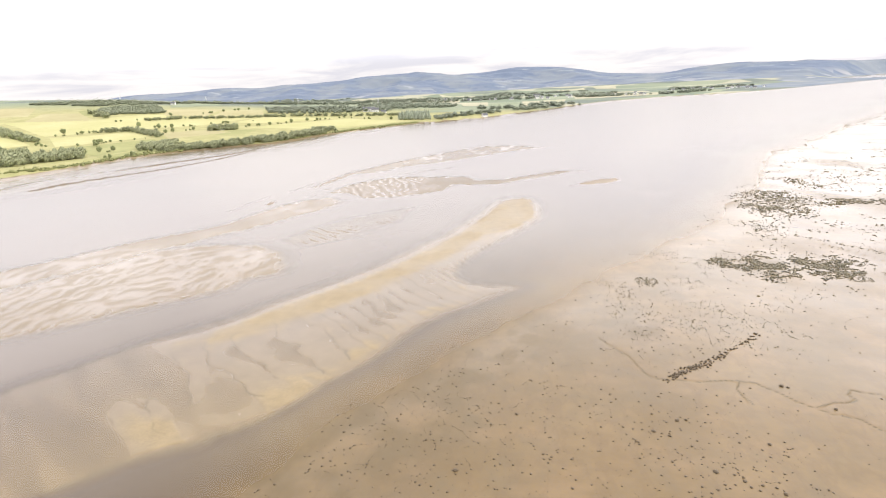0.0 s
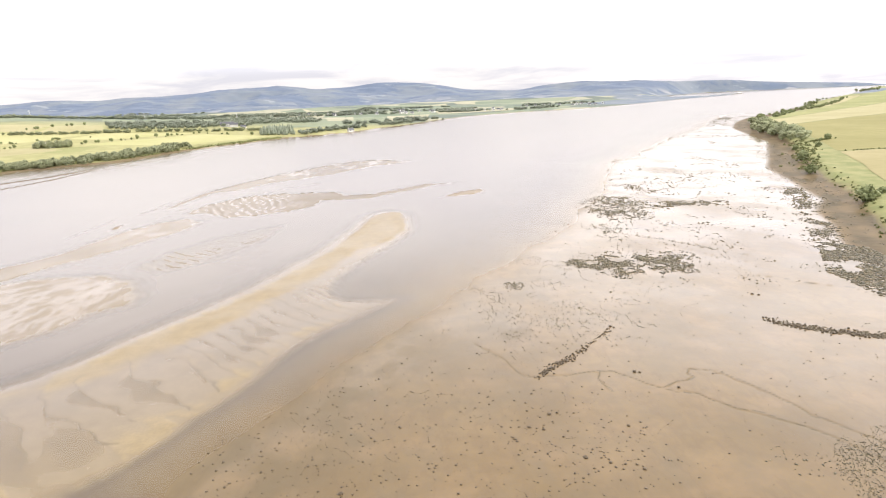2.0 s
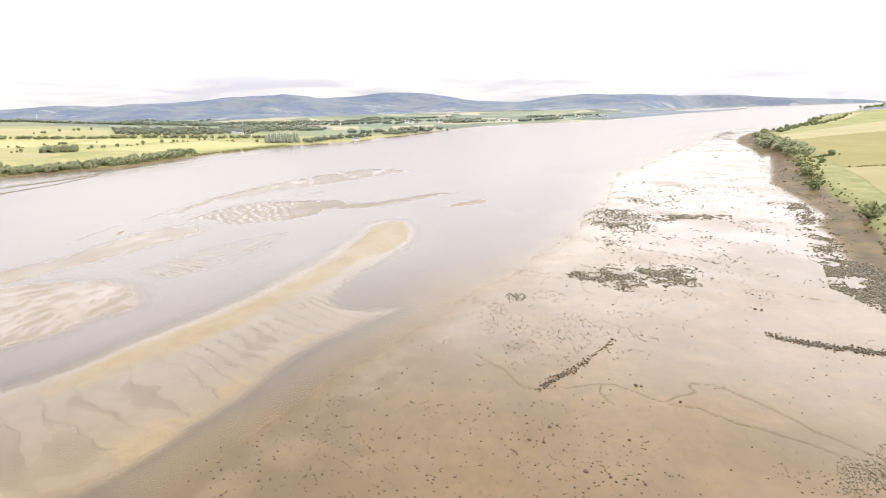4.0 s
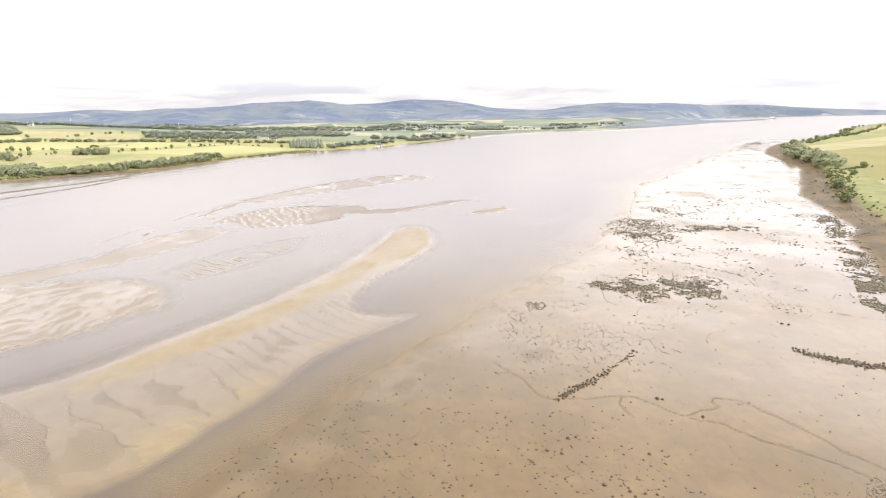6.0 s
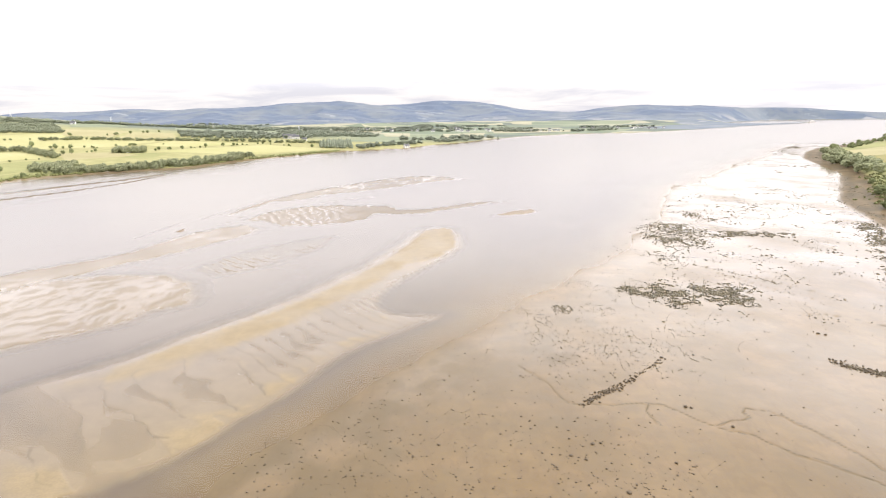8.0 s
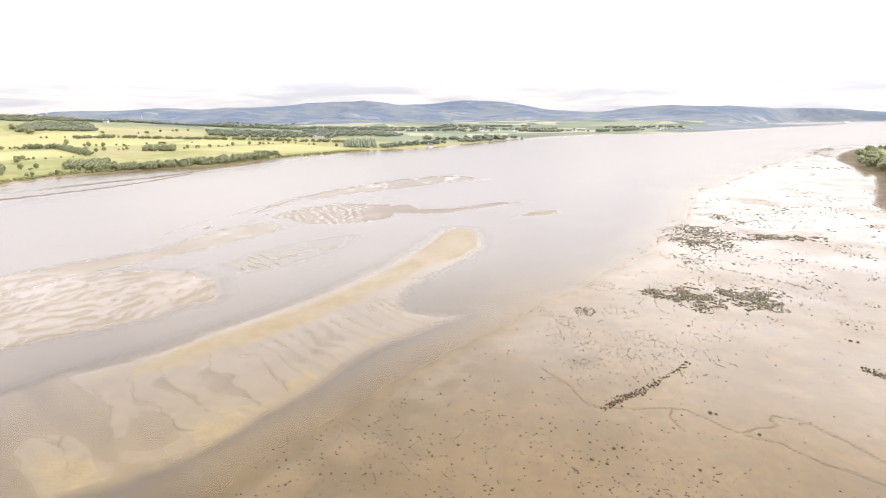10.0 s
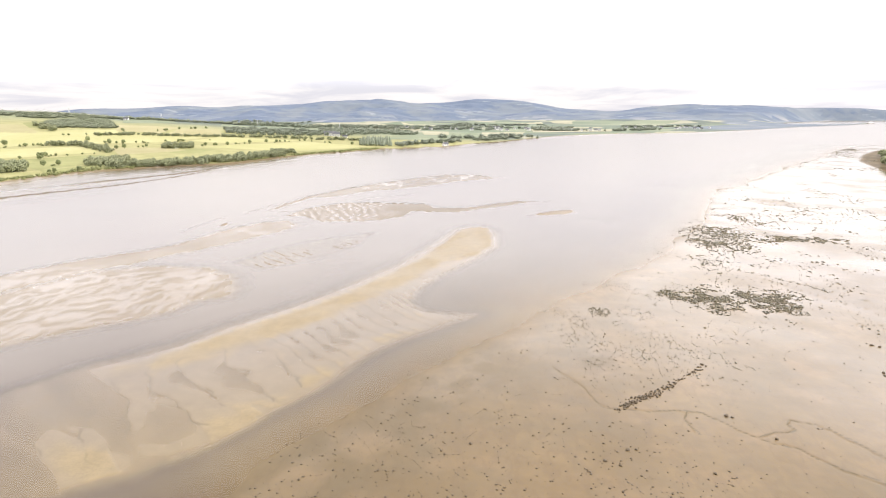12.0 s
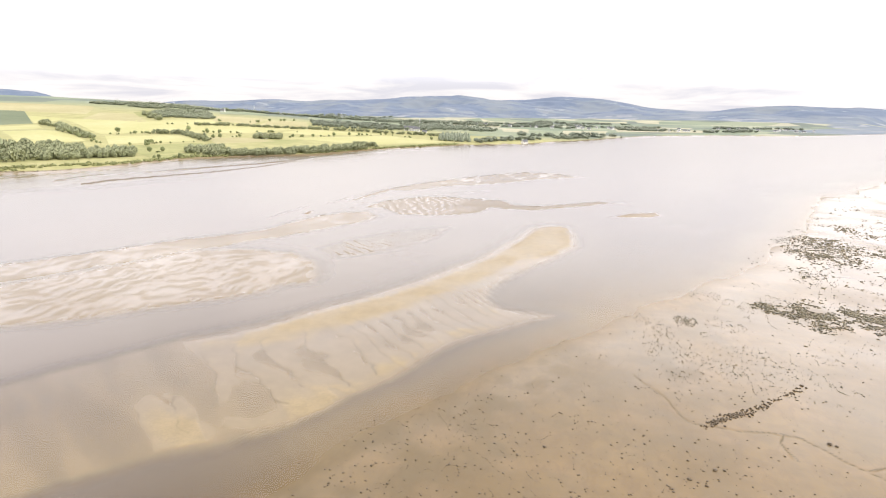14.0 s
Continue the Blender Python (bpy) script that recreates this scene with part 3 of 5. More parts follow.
    near = 0.4 + 2.4 * smooth(-1, 7, dr) + np.clip(dr, 0, 600) * 0.016 + (fbm(x, y, 70, 3, 31.0) - 0.5) * 2.2 * smooth(5, 60, dr) \
        + (fbm(x, y, 6, 3, 32.0) - 0.5) * 0.8 * smooth(-2, 6, dr) * (0.12 + 0.88 * smooth(26, 10, dr))
    z = np.where(dr > -1, np.maximum(z, near), z)
    # far shore, the low hill behind its fields, and the range
    reachout = np.clip(115 - (y - 300) * 0.21, 14, 110)
    shelf = np.where(dl < -reachout, (dl + reachout) * 0.012, (dl + reachout) * 0.0012) - 0.13 + 0.8 * smooth(-26, 0, dl) \
        + (streaks(x, y, 0.30, 0.95, 9.0, 190.0) - 0.5) * 0.26 + (fbm(x, y, 12, 3, 41.0) - 0.5) * 0.06
    z = np.where(dl > -140, np.maximum(z, shelf), z)
    wet = np.maximum(wet, smooth(-100, -60, dl) * (1 - smooth(-8, 0, dl)) * 0.8)
    far = 0.7 + 1.5 * smooth(0, 14, dl) + np.clip(dl, 0, 900) * 0.005 + (fbm(x, y, 160, 3, 51.0) - 0.5) * 5 * smooth(20, 250, dl)
    down = 66.0 * np.exp(-((x + 1250) / 700) ** 2 - ((y - 1150) / 620) ** 2) * smooth(0, 420, dl)
    far = far + down
    az = np.degrees(np.arctan2(x, y))
    wide = HILL_AZ0 + HILL_STEP * np.arange(len(HILL_H))
    ridge = np.mean([np.interp(az + o, wide, HILL_H) for o in (-0.7, -0.25, 0.25, 0.7)], 0)
    back = np.clip((HILL_R - reach) / 1700, 0, 1)
    spur = fbm(x + 0.3 * y, y - 0.3 * x, 520, 3, 66.0) - 0.5
    ridge = ridge * np.where(reach < HILL_R, (1 - smooth(0, 1, back + 0.55 * spur * smooth(0.05, 0.3, back))), np.exp(-((reach - HILL_R) / 500) ** 2))
    gully = ((fbm(x, y, 420, 4, 61.0) - 0.5) * 0.55 - np.abs(fbm(x, y, 260, 3, 62.0) - 0.5) * 0.35) * ridge * smooth(0.02, 0.22, back)
    far = far + (ridge + gully) * smooth(0, 160, dl)
    z = np.where(dl > 0, np.maximum(z, far), z)
    land = np.maximum(smooth(-0.5, 3.5, dr), smooth(-5, -1, dl))
    strand = smooth(-24, -18, dl) * smooth(900, 700, reach)
    sand, wet = np.maximum(sand, 0.6 * strand), wet * (1 - 0.35 * strand)
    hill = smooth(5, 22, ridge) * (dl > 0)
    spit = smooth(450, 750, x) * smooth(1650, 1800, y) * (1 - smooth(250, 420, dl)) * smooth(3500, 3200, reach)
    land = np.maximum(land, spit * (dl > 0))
    # spit and plain take the hazy colours, the plain by distance from the camera
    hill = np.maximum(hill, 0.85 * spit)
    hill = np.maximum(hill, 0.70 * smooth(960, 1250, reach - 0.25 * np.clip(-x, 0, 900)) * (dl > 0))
    weed_shade = 0.22 * smooth(0.52, 0.70, fbm(x, y, 16, 3, 71.0)) * smooth(2, 10, dm)
    weed_shade = np.maximum(weed_shade, (0.20 + 0.30 * smooth(0.40, 0.62, fbm(x, y, 7, 4, 73.0))) * smooth(-8, 3, dm) * smooth(36, 8, dm) * smooth(135, 100, y))
    ragged = 0.5 * fbm(x, y, 4.5, 4, 77.0) + 0.5 * fbm(0.8 * x + 0.6 * y, 0.8 * y - 0.6 * x, 2.6, 3, 79.0)
    for sx, sy, size, strength in STAINS_AND_SHADE:
        weed_shade = np.maximum(weed_shade, 0.8 * strength * smooth(1.25, 0.35, np.hypot((x - sx) / size, (y - sy) / size * 1.2) + (ragged - 0.5) * 2.8))
    drier = smooth(0.44, 0.62, fbm(x * 0.7 + y * 0.4, (y * 0.7 - x * 0.4) * 0.5, 16, 4, 78.0)) * smooth(8, 30, dm) * smooth(115, 165, reach)
    wet = wet * (1 - 0.55 * smooth(0.3, 0.8, weed_shade)) * (1 - 0.24 * drier)
    weed_shade = np.maximum(weed_shade, 0.16 * drier * smooth(130, 170, reach))
    for line in CREEKS:
        weed_shade = np.maximum(weed_shade, (0.8 + 0.2 * vnoise(x, y, 1.6, 19.0)) * smooth(0.19, 0.05, line_distance(x + 1.2 * (vnoise(x, y, 2.5, 3.0) - 0.5),
                                                                    y + 1.2 * (vnoise(x, y, 2.5, 9.0) - 0.5), line)))
    weed_shade = np.maximum(weed_shade, np.maximum(0.5 * gutters, np.maximum(0.42 * pools, 0.9 * wrack)))
    shingle = smooth(-5, -1, db) * (1 - smooth(-0.5, 3.5, dr))
    weed_shade = np.maximum(weed_shade, shingle * (0.35 + 0.6 * smooth(0.36, 0.60, fbm(x, y, 11, 3, 74.0)) + 0.15 * np.sin(db * 0.7))) * (1 - land)
    return z, sand, wet, land, hill, weed_shade
# ---- ground and water: sheets that reach the horizon, finest where the flats lie near ----
def sheet_rings():
    r, out = 12.0, [0.5, 6.0, 12.0]
    while r < 4900:
        r += min(max(r * r / 48400 * 2.1, 0.13 if r > 45 else 3.0), 5.5 if r < 760 else 17.0)
        out.append(r)
    return np.array(out)


rings = sheet_rings()
turns = np.concatenate([np.arange(-180, -60, 3.0), np.arange(-60, -52, 0.3), np.arange(-52, 16, 0.115), np.arange(16, 50, 0.14), np.arange(50, 58, 0.4), np.arange(58, 180, 3.0)])
ga, gr = np.meshgrid(np.radians(turns), rings)
gx, gy = (gr * np.sin(ga)).ravel(), (gr * np.cos(ga)).ravel()
gz, g_sand, g_wet, g_land, g_hill, g_weed_shade = terrain(gx, gy)
rows_n, cols_n = len(rings), len(turns)
ii, jj = np.meshgrid(np.arange(rows_n - 1), np.arange(cols_n), indexing="ij")
quads = np.stack([ii * cols_n + jj, ii * cols_n + (jj + 1) % cols_n, (ii + 1) * cols_n + (jj + 1) % cols_n,
                  (ii + 1) * cols_n + jj], -1).reshape(-1, 4)


def sheet(name, x, y, z, faces, material, **fields):
    me = bpy.data.meshes.new(name)
    me.vertices.add(len(x))
    me.vertices.foreach_set("co", np.stack([x, y, z], -1).astype(np.float32).ravel())
    me.loops.add(faces.size)
    me.loops.foreach_set("vertex_index", faces.astype(np.int32).ravel())
    me.polygons.add(len(faces))
    me.polygons.foreach_set("loop_start", np.arange(0, faces.size, faces.shape[1], dtype=np.int32))
    me.update(calc_edges=True)
    me.shade_smooth()
    for key, values in fields.items():
        me.attributes.new(key, "FLOAT", "POINT").data.foreach_set("value", values.astype(np.float32))
    me.materials.append(material)
    return new(name, me)


ground = sheet("ground", gx, gy, gz, quads, GROUND, sand=g_sand, wet=g_wet, land=g_land, hill=g_hill, weed_shade=g_weed_shade)
tagged(ground, "wet brown mudflats and pale sandbars rising to grassy shores", "ground", kind="structure")
wet_quads = quads[(gz[quads] < 0.03).any(1)]
used, back = np.unique(wet_quads, return_inverse=True)
water = sheet("water", gx[used], gy[used], np.zeros(len(used)), back.reshape(-1, 4), WATER, depth=np.clip(-gz[used], 0, 3))
tagged(water, "calm silty grey-brown tidal water of the estuary", "water", kind="structure")
# ---- building kit ----
def part(name, bm, material, parent, label="", smooth_faces=False):
    me = bpy.data.meshes.new(name)
    bm.normal_update()
    bm.to_mesh(me)
    bm.free()
    me.materials.append(material)
    if smooth_faces:
        me.shade_smooth()
    ob = new(name, me)
    ob.parent = parent
    return tagged(ob, label)


def ball(level):
    bm = bmesh.new()
    bmesh.ops.create_icosphere(bm, subdivisions=level, radius=1)
    v = np.array([x.co[:] for x in bm.verts])
    f = np.array([[x.index for x in face.verts] for face in bm.faces])
    bm.free()
    return v, f


BALL_1, BALL_2 = ball(1), ball(2)


def chunk():
    """A twenty-sided clump: verts and faces."""
    gold = (1 + 5 ** 0.5) / 2
    v = [(a, b, 0) for a in (-1, 1) for b in (-gold, gold)]
    v = np.array(v + [(c, a, b) for a, b, c in v] + [(b, c, a) for a, b, c in v]) / 1.902
    near = lambda p, q: np.linalg.norm(v[p] - v[q]) < 1.2
    return v, np.array([t for t in itertools.combinations(range(12), 3) if near(t[0], t[1]) and near(t[1], t[2]) and near(t[0], t[2])])


CHUNK = chunk()


def lump(rand, shape, rough):
    """A ragged ball: verts and faces."""
    v, f = shape
    k = 1 + rough * (rand.random(len(v)) - 0.5)
    return v * k[:, None], f


class Heap:
    """Gathers many small shapes into one mesh."""

    def __init__(self):
        self.v, self.f, self.n = [], [], 0

    def add(self, v, f):
        self.v.append(np.asarray(v))
        self.f.append(np.asarray(f) + self.n)
        self.n += len(v)

    def mesh(self, name, material, flat=False):
        v = np.concatenate(self.v)
        tri = np.concatenate([np.concatenate([f[:, :3], f[:, [0, 2, 3]]]) if f.shape[1] == 4 else f for f in self.f])
        me = bpy.data.meshes.new(name)
        me.vertices.add(len(v))
        me.vertices.foreach_set("co", v.astype(np.float32).ravel())
        me.loops.add(tri.size)
        me.loops.foreach_set("vertex_index", tri.astype(np.int32).ravel())
        me.polygons.add(len(tri))
        me.polygons.foreach_set("loop_start", np.arange(0, tri.size, 3, dtype=np.int32))
        me.update(calc_edges=True)
        if not flat:
            me.shade_smooth()
        me.materials.append(material)
        return me


def tube(points, radii, sides=7):
    """A tapered stem along points."""
    v, f = [], []
    for p, r in zip(points, radii):
        for k in range(sides):
            a = 2 * math.pi * k / sides
            v.append((p[0] + r * math.cos(a), p[1] + r * math.sin(a), p[2]))
    for i in range(len(points) - 1):
        for k in range(sides):
            a, b = i * sides + k, i * sides + (k + 1) % sides
            f.append((a, b, b + sides, a + sides))
    return np.array(v), np.array(f)


def leaves(rand, at, size, count):
    """Small leaf sprays, tilted every way, round a place on a crown."""
    c = rand.normal(size=(count, 3))
    c /= np.linalg.norm(c, axis=1)[:, None]
    c = np.asarray(at) + c * (size * (0.85 + 0.35 * rand.random((count, 1))))
    a = rand.normal(size=(count, 3)) * 0.30
    b = rand.normal(size=(count, 3)) * 0.30
    v = np.stack([c - a, c - b, c + a, c + b], 1).reshape(-1, 3)
    return v, np.arange(count * 4).reshape(-1, 4)


def height(x, y):
    return float(terrain(np.array([x]), np.array([y]))[0][0])


def heights(p):
    p = np.asarray(p, float)
    return terrain(p[:, 0], p[:, 1])[0]


def make_tree(seed, tall, wide, low, clumps, leaf, label, category="tree", name="broadleaf_tree"):
    """A tree at the origin: tapered trunk with limbs, crown of ragged clumps and loose sprays. low: where the crown begins."""
    rand = np.random.default_rng(seed)
    root = tagged(new(name), label, category)
    stem = Heap()
    top = tall * 0.72
    lean = rand.normal(size=2) * 0.03 * tall
    pts = [(lean[0] * u, lean[1] * u, top * u) for u in (0, 0.08, 0.35, 0.7, 1.0)]
    girth = 0.022 * tall + 0.06
    stem.add(*tube([(0, 0, -0.6)] + pts, [girth * 1.7, girth * 1.5, girth, girth * 0.8, girth * 0.5, girth * 0.2]))
    tips = []
    for k in range(5):
        a = 2 * math.pi * (k + rand.random() * 0.5) / 5
        h0 = tall * (low + 0.05 + 0.25 * rand.random())
        tip = (math.cos(a) * wide * 0.34, math.sin(a) * wide * 0.34, h0 + tall * 0.22)
        u = h0 / top
        base = (lean[0] * u, lean[1] * u, h0)
        midway = tuple(0.5 * (p + q) for p, q in zip(base, tip))
        stem.add(*tube([base, midway, tip], [girth * 0.5, girth * 0.35, girth * 0.12], 5))
        tips.append(tip)
    trunk = new("trunk", stem.mesh("trunk", BARK))
    trunk.parent = root
    crown = Heap()
    centre, half = tall * (low + 1) / 2, tall * (1 - low) / 2
    for k in range(clumps):
        d = rand.normal(size=3)
        d /= np.linalg.norm(d)
        reach = 0.35 + 0.42 * rand.random()
        at = np.array([d[0] * wide / 2 * reach, d[1] * wide / 2 * reach, centre + d[2] * half * reach])
        size = (0.24 + 0.16 * rand.random()) * min(wide / 2, half * 1.2)
        v, f = lump(rand, BALL_2 if k % 2 else BALL_1, 0.45)
        crown.add(v * np.array([size, size, size * 0.82]) + at, f)
        crown.add(*leaves(rand, at, size, 14))
    c = new("crown", crown.mesh("crown", leaf, True))
    c.parent = root
    return root


def standing(x, y, turn=0.0, scale=1.0, tall=1.0):
    return pose(x, y, height(x, y), 0, 0, turn) @ Matrix.Diagonal((scale, scale, scale * tall, 1))


def plant(kinds, spots, seed, low=0.8, high=1.25, group=""):
    """Sets trees at (x, y): each is a thing of its own that shares its meshes with others of its kind."""
    rand = random.Random(seed)
    zs = heights(spots)
    for (x, y), z in zip(spots, zs):
        k = rand.uniform(low, high)
        t = copy_thing(rand.choice(kinds), Matrix())
        t.matrix_basis = pose(x, y, z, 0, 0, rand.uniform(0, 360)) @ Matrix.Diagonal((k, k, k * rand.uniform(0.9, 1.1), 1))
        tagged(t, group=group)


def along(line, count, spread, seed):
    """Spots strung unevenly along a line of points."""
    rand = random.Random(seed)
    lengths = [math.dist(a, b) for a, b in zip(line[:-1], line[1:])]
    out = []
    for k in range(count):
        s = rand.uniform(0, sum(lengths))
        for (a, b), n in zip(zip(line[:-1], line[1:]), lengths):
            if s <= n:
                break
            s -= n
        u = min(s / n, 1)
        out.append((a[0] + u * (b[0] - a[0]) + rand.gauss(0, spread), a[1] + u * (b[1] - a[1]) + rand.gauss(0, spread)))
    return out


def within(corners, count, seed):
    """Spots spread over a four-cornered plot."""
    rand, out = random.Random(seed), []
    (ax, ay), (bx, by), (cx, cy), (dx, dy) = corners
    for k in range(count):
        u, v = rand.random(), rand.random()
        out.append(((ax * (1 - u) + bx * u) * (1 - v) + (dx * (1 - u) + cx * u) * v,
                    (ay * (1 - u) + by * u) * (1 - v) + (dy * (1 - u) + cy * u) * v))
    return out


def wood(spots, tall, wide, seed, label, leaf, name="woodland", category="woodland", conical=False):
    """A stand of trees too dense to count: stems and ragged crowns in one mesh."""
    rand = np.random.default_rng(seed)
    heap = Heap()
    for (x, y), z in zip(spots, heights(spots)):
        k = 0.5 + 0.75 * rand.random()
        h, w = tall * k, wide * k
        for j in range(4 if conical else 13):
            d = rand.normal(size=3)
            d /= np.linalg.norm(d)
            v, f = lump(rand, BALL_1 if conical else CHUNK, 0.5)
            if conical:
                at, size = (0, 0, h * (0.25 + 0.2 * j)), (w * (0.42 - 0.10 * j), w * (0.42 - 0.10 * j), h * 0.24)
            else:
                at = (d[0] * w * 0.36, d[1] * w * 0.36, h * 0.54 + d[2] * h * 0.30)
                k = 0.6 + 0.7 * rand.random()
                size = (w * 0.25 * k, w * 0.25 * k, h * 0.22 * k)
            heap.add(v * np.array(size) + np.array(at) + np.array([x, y, z]), f)
        heap.add(*tube([(x, y, z - 0.5), (x, y, z + h * 0.5)], [0.25, 0.15], 5))
        heap.add(*leaves(rand, (x, y, z + h * 0.55), w * 0.48, 34))
    return tagged(new(name, heap.mesh(name, leaf, True)), label, category, kind="stuff")
# ---- fields: each a sheet of crop laid over the ground ----
def field(corners, material, label, steps=30, lift=0.13):
    """corners in order round the field."""
    (ax, ay), (bx, by), (cx, cy), (dx, dy) = corners
    u, v = np.meshgrid(np.linspace(0, 1, steps), np.linspace(0, 1, steps))
    x = ((ax * (1 - u) + bx * u) * (1 - v) + (dx * (1 - u) + cx * u) * v).ravel()
    y = ((ay * (1 - u) + by * u) * (1 - v) + (dy * (1 - u) + cy * u) * v).ravel()
    wobble = 4.0 * (fbm(x, y, 60, 2, 81.0) - 0.5)
    x, y = x + wobble, y - wobble
    z = terrain(x, y)[0] + lift
    i, j = np.meshgrid(np.arange(steps - 1), np.arange(steps - 1), indexing="ij")
    q = np.stack([i * steps + j, i * steps + j + 1, (i + 1) * steps + j + 1, (i + 1) * steps + j], -1).reshape(-1, 4)
    p, r, s = (np.array([x[q[0, k]], y[q[0, k]]]) for k in (0, 1, 2))
    if (r - p)[0] * (s - p)[1] - (r - p)[1] * (s - p)[0] < 0:
        q = q[:, ::-1]
    ob = sheet("field", x, y, z, q, material)
    return tagged(ob, label, "field", "fields of the farmland", kind="structure")


# farmland of the far shore
field(((-794, 751), (-471, 940), (-487, 810), (-611, 630)), BARLEY, "broad yellow barley field on the slope", 30, 0.13)
field(((-591, 616), (-521, 685), (-471, 644), (-525, 552)), BARLEY, "yellow-green ripening barley field", 30, 0.13)
field(((-509, 545), (-457, 629), (-406, 568), (-421, 486)), PASTURE, "rough olive pasture between hedges", 30, 0.13)
field(((-416, 481), (-397, 556), (-380, 523), (-400, 468)), PASTURE, "pale shore pasture with bushes", 30, 0.13)
field(((-493, 694), (-453, 742), (-396, 712), (-442, 634)), HAY, "pale tan hayfield round the farm", 30, 0.13)
field(((-414, 750), (-380, 758), (-367, 683), (-404, 669)), PASTURE, "green meadow behind the shore trees", 30, 0.13)
field(((-686, 842), (-632, 904), (-583, 854), (-643, 783)), BARLEY, "yellow barley field below the plantation", 30, 0.13)
field(((-684, 994), (-591, 1037), (-550, 901), (-624, 896)), HAY, "pale yellow stubble field on the rise", 30, 0.13)
field(((-572, 1013), (-522, 1056), (-475, 970), (-540, 902)), HAY, "pale stubble field with hedgerow trees", 30, 0.13)
field(((-830, 865), (-775, 880), (-663, 790), (-772, 764)), HAY, "pale tan cut hayfield on the hill", 30, 0.13)
field(((-799, 907), (-792, 962), (-728, 866), (-741, 853)), PASTURE, "pale green pasture on the hill", 30, 0.13)
field(((-466, 934), (-330, 985), (-417, 850), (-467, 847)), BARLEY, "bright yellow barley field behind a hedge", 30, 0.13)
field(((-415, 777), (-317, 968), (-181, 879), (-286, 756)), BARLEY, "bright yellow barley field by the shore", 30, 0.13)
field(((-275, 737), (-174, 866), (-157, 862), (-236, 750)), PASTURE, "green field margin by the shore", 30, 0.13)
field(((-1082, 2696), (-744, 2709), (-692, 2520), (-987, 2596)), FAR_PALE_HAZE, "pale strip of stubble on the far plain", 16, 0.45)
field(((-712, 2694), (-472, 2760), (-437, 2551), (-662, 2507)), FAR_PALE_HAZE, "pale strip of stubble on the far plain", 16, 0.45)
field(((-444, 2852), (-236, 2633), (-228, 2545), (-365, 2601)), FAR_PALE_HAZE, "pale strip of stubble below the hills", 16, 0.45)
field(((-241, 1079), (-86, 1236), (-97, 1082), (-222, 1050)), FAR_GREEN_HAZE, "green field on the far plain", 16, 0.45)
field(((-371, 1932), (-229, 1907), (-185, 1563), (-291, 1547)), FAR_PALE_HAZE, "pale yellow field on the far plain", 16, 0.45)
field(((-178, 1504), (-106, 1523), (-92, 1325), (-149, 1309)), FAR_PALE_HAZE, "pale yellow field by the village", 16, 0.45)
field(((-126, 1069), (-63, 1166), (-58, 1012), (-113, 982)), FAR_GREEN_HAZE, "green field by the far shore", 16, 0.45)
field(((-93, 1397), (-28, 1490), (-16, 1204), (-74, 1164)), FAR_GREEN_HAZE, "green field by the village", 16, 0.45)
field(((-16, 1534), (102, 1541), (78, 1279), (-10, 1206)), FAR_PALE_HAZE, "pale yellow field by the village", 16, 0.45)
field(((142, 1873), (399, 1838), (359, 1648), (123, 1517)), FAR_PALE_HAZE, "pale yellow field on the far shore", 16, 0.45)
field(((173, 2149), (420, 2125), (395, 1947), (168, 1960)), FAR_PALE_HAZE, "pale strip of stubble below the hills", 16, 0.45)
field(((146, 2892), (281, 2968), (277, 2832), (146, 2783)), FAR_PALE_HAZE, "pale clearing on the hillside", 16, 0.45)
field(((326, 3036), (448, 3055), (409, 2752), (331, 2896)), FAR_PALE_HAZE, "pale clearing on the hillside", 16, 0.45)
field(((-113, 2311), (113, 2230), (107, 2099), (-98, 2072)), FAR_GREEN_HAZE, "green field below the hills", 16, 0.45)
field(((-600, 1229), (-400, 1340), (-380, 1250), (-560, 1140)), FAR_GREEN_HAZE, "pale green field on the far plain", 16, 0.45)
field(((-560, 1700), (-364, 1880), (-342, 1790), (-520, 1610)), FAR_PALE_HAZE, "pale strip of stubble on the far plain", 16, 0.45)
field(((-782, 1162), (-740, 1260), (-655, 1151), (-709, 1042)), FAR_GREEN_HAZE, "dull green field on the plain", 16, 0.45)
field(((-660, 1500), (-420, 1620), (-400, 1530), (-600, 1410)), FAR_GREEN_HAZE, "dull green field on the plain", 16, 0.45)
field(((-250, 1990), (20, 2060), (30, 1960), (-230, 1890)), FAR_GREEN_HAZE, "dull green field on the plain", 16, 0.45)
field(((-1149, 840), (-906, 931), (-824, 827), (-1025, 747)), HAY, "tan stubble field on the hilltop", 30, 0.13)
field(((-1001, 729), (-925, 799), (-755, 663), (-790, 571)), KALE, "dull green root crop on the slope", 30, 0.13)
field(((-850, 739), (-797, 757), (-747, 670), (-766, 675)), BARLEY, "yellow barley field on the hill", 30, 0.13)
field(((-750, 575), (-735, 652), (-667, 599), (-687, 526)), BARLEY, "yellow barley field above a hedge", 30, 0.13)
field(((-667, 544), (-632, 593), (-562, 558), (-554, 470)), BARLEY, "pale yellow barley field above the shore wood", 30, 0.13)
field(((-541, 459), (-544, 535), (-460, 414), (-465, 390)), PASTURE, "rough green shore pasture", 30, 0.13)
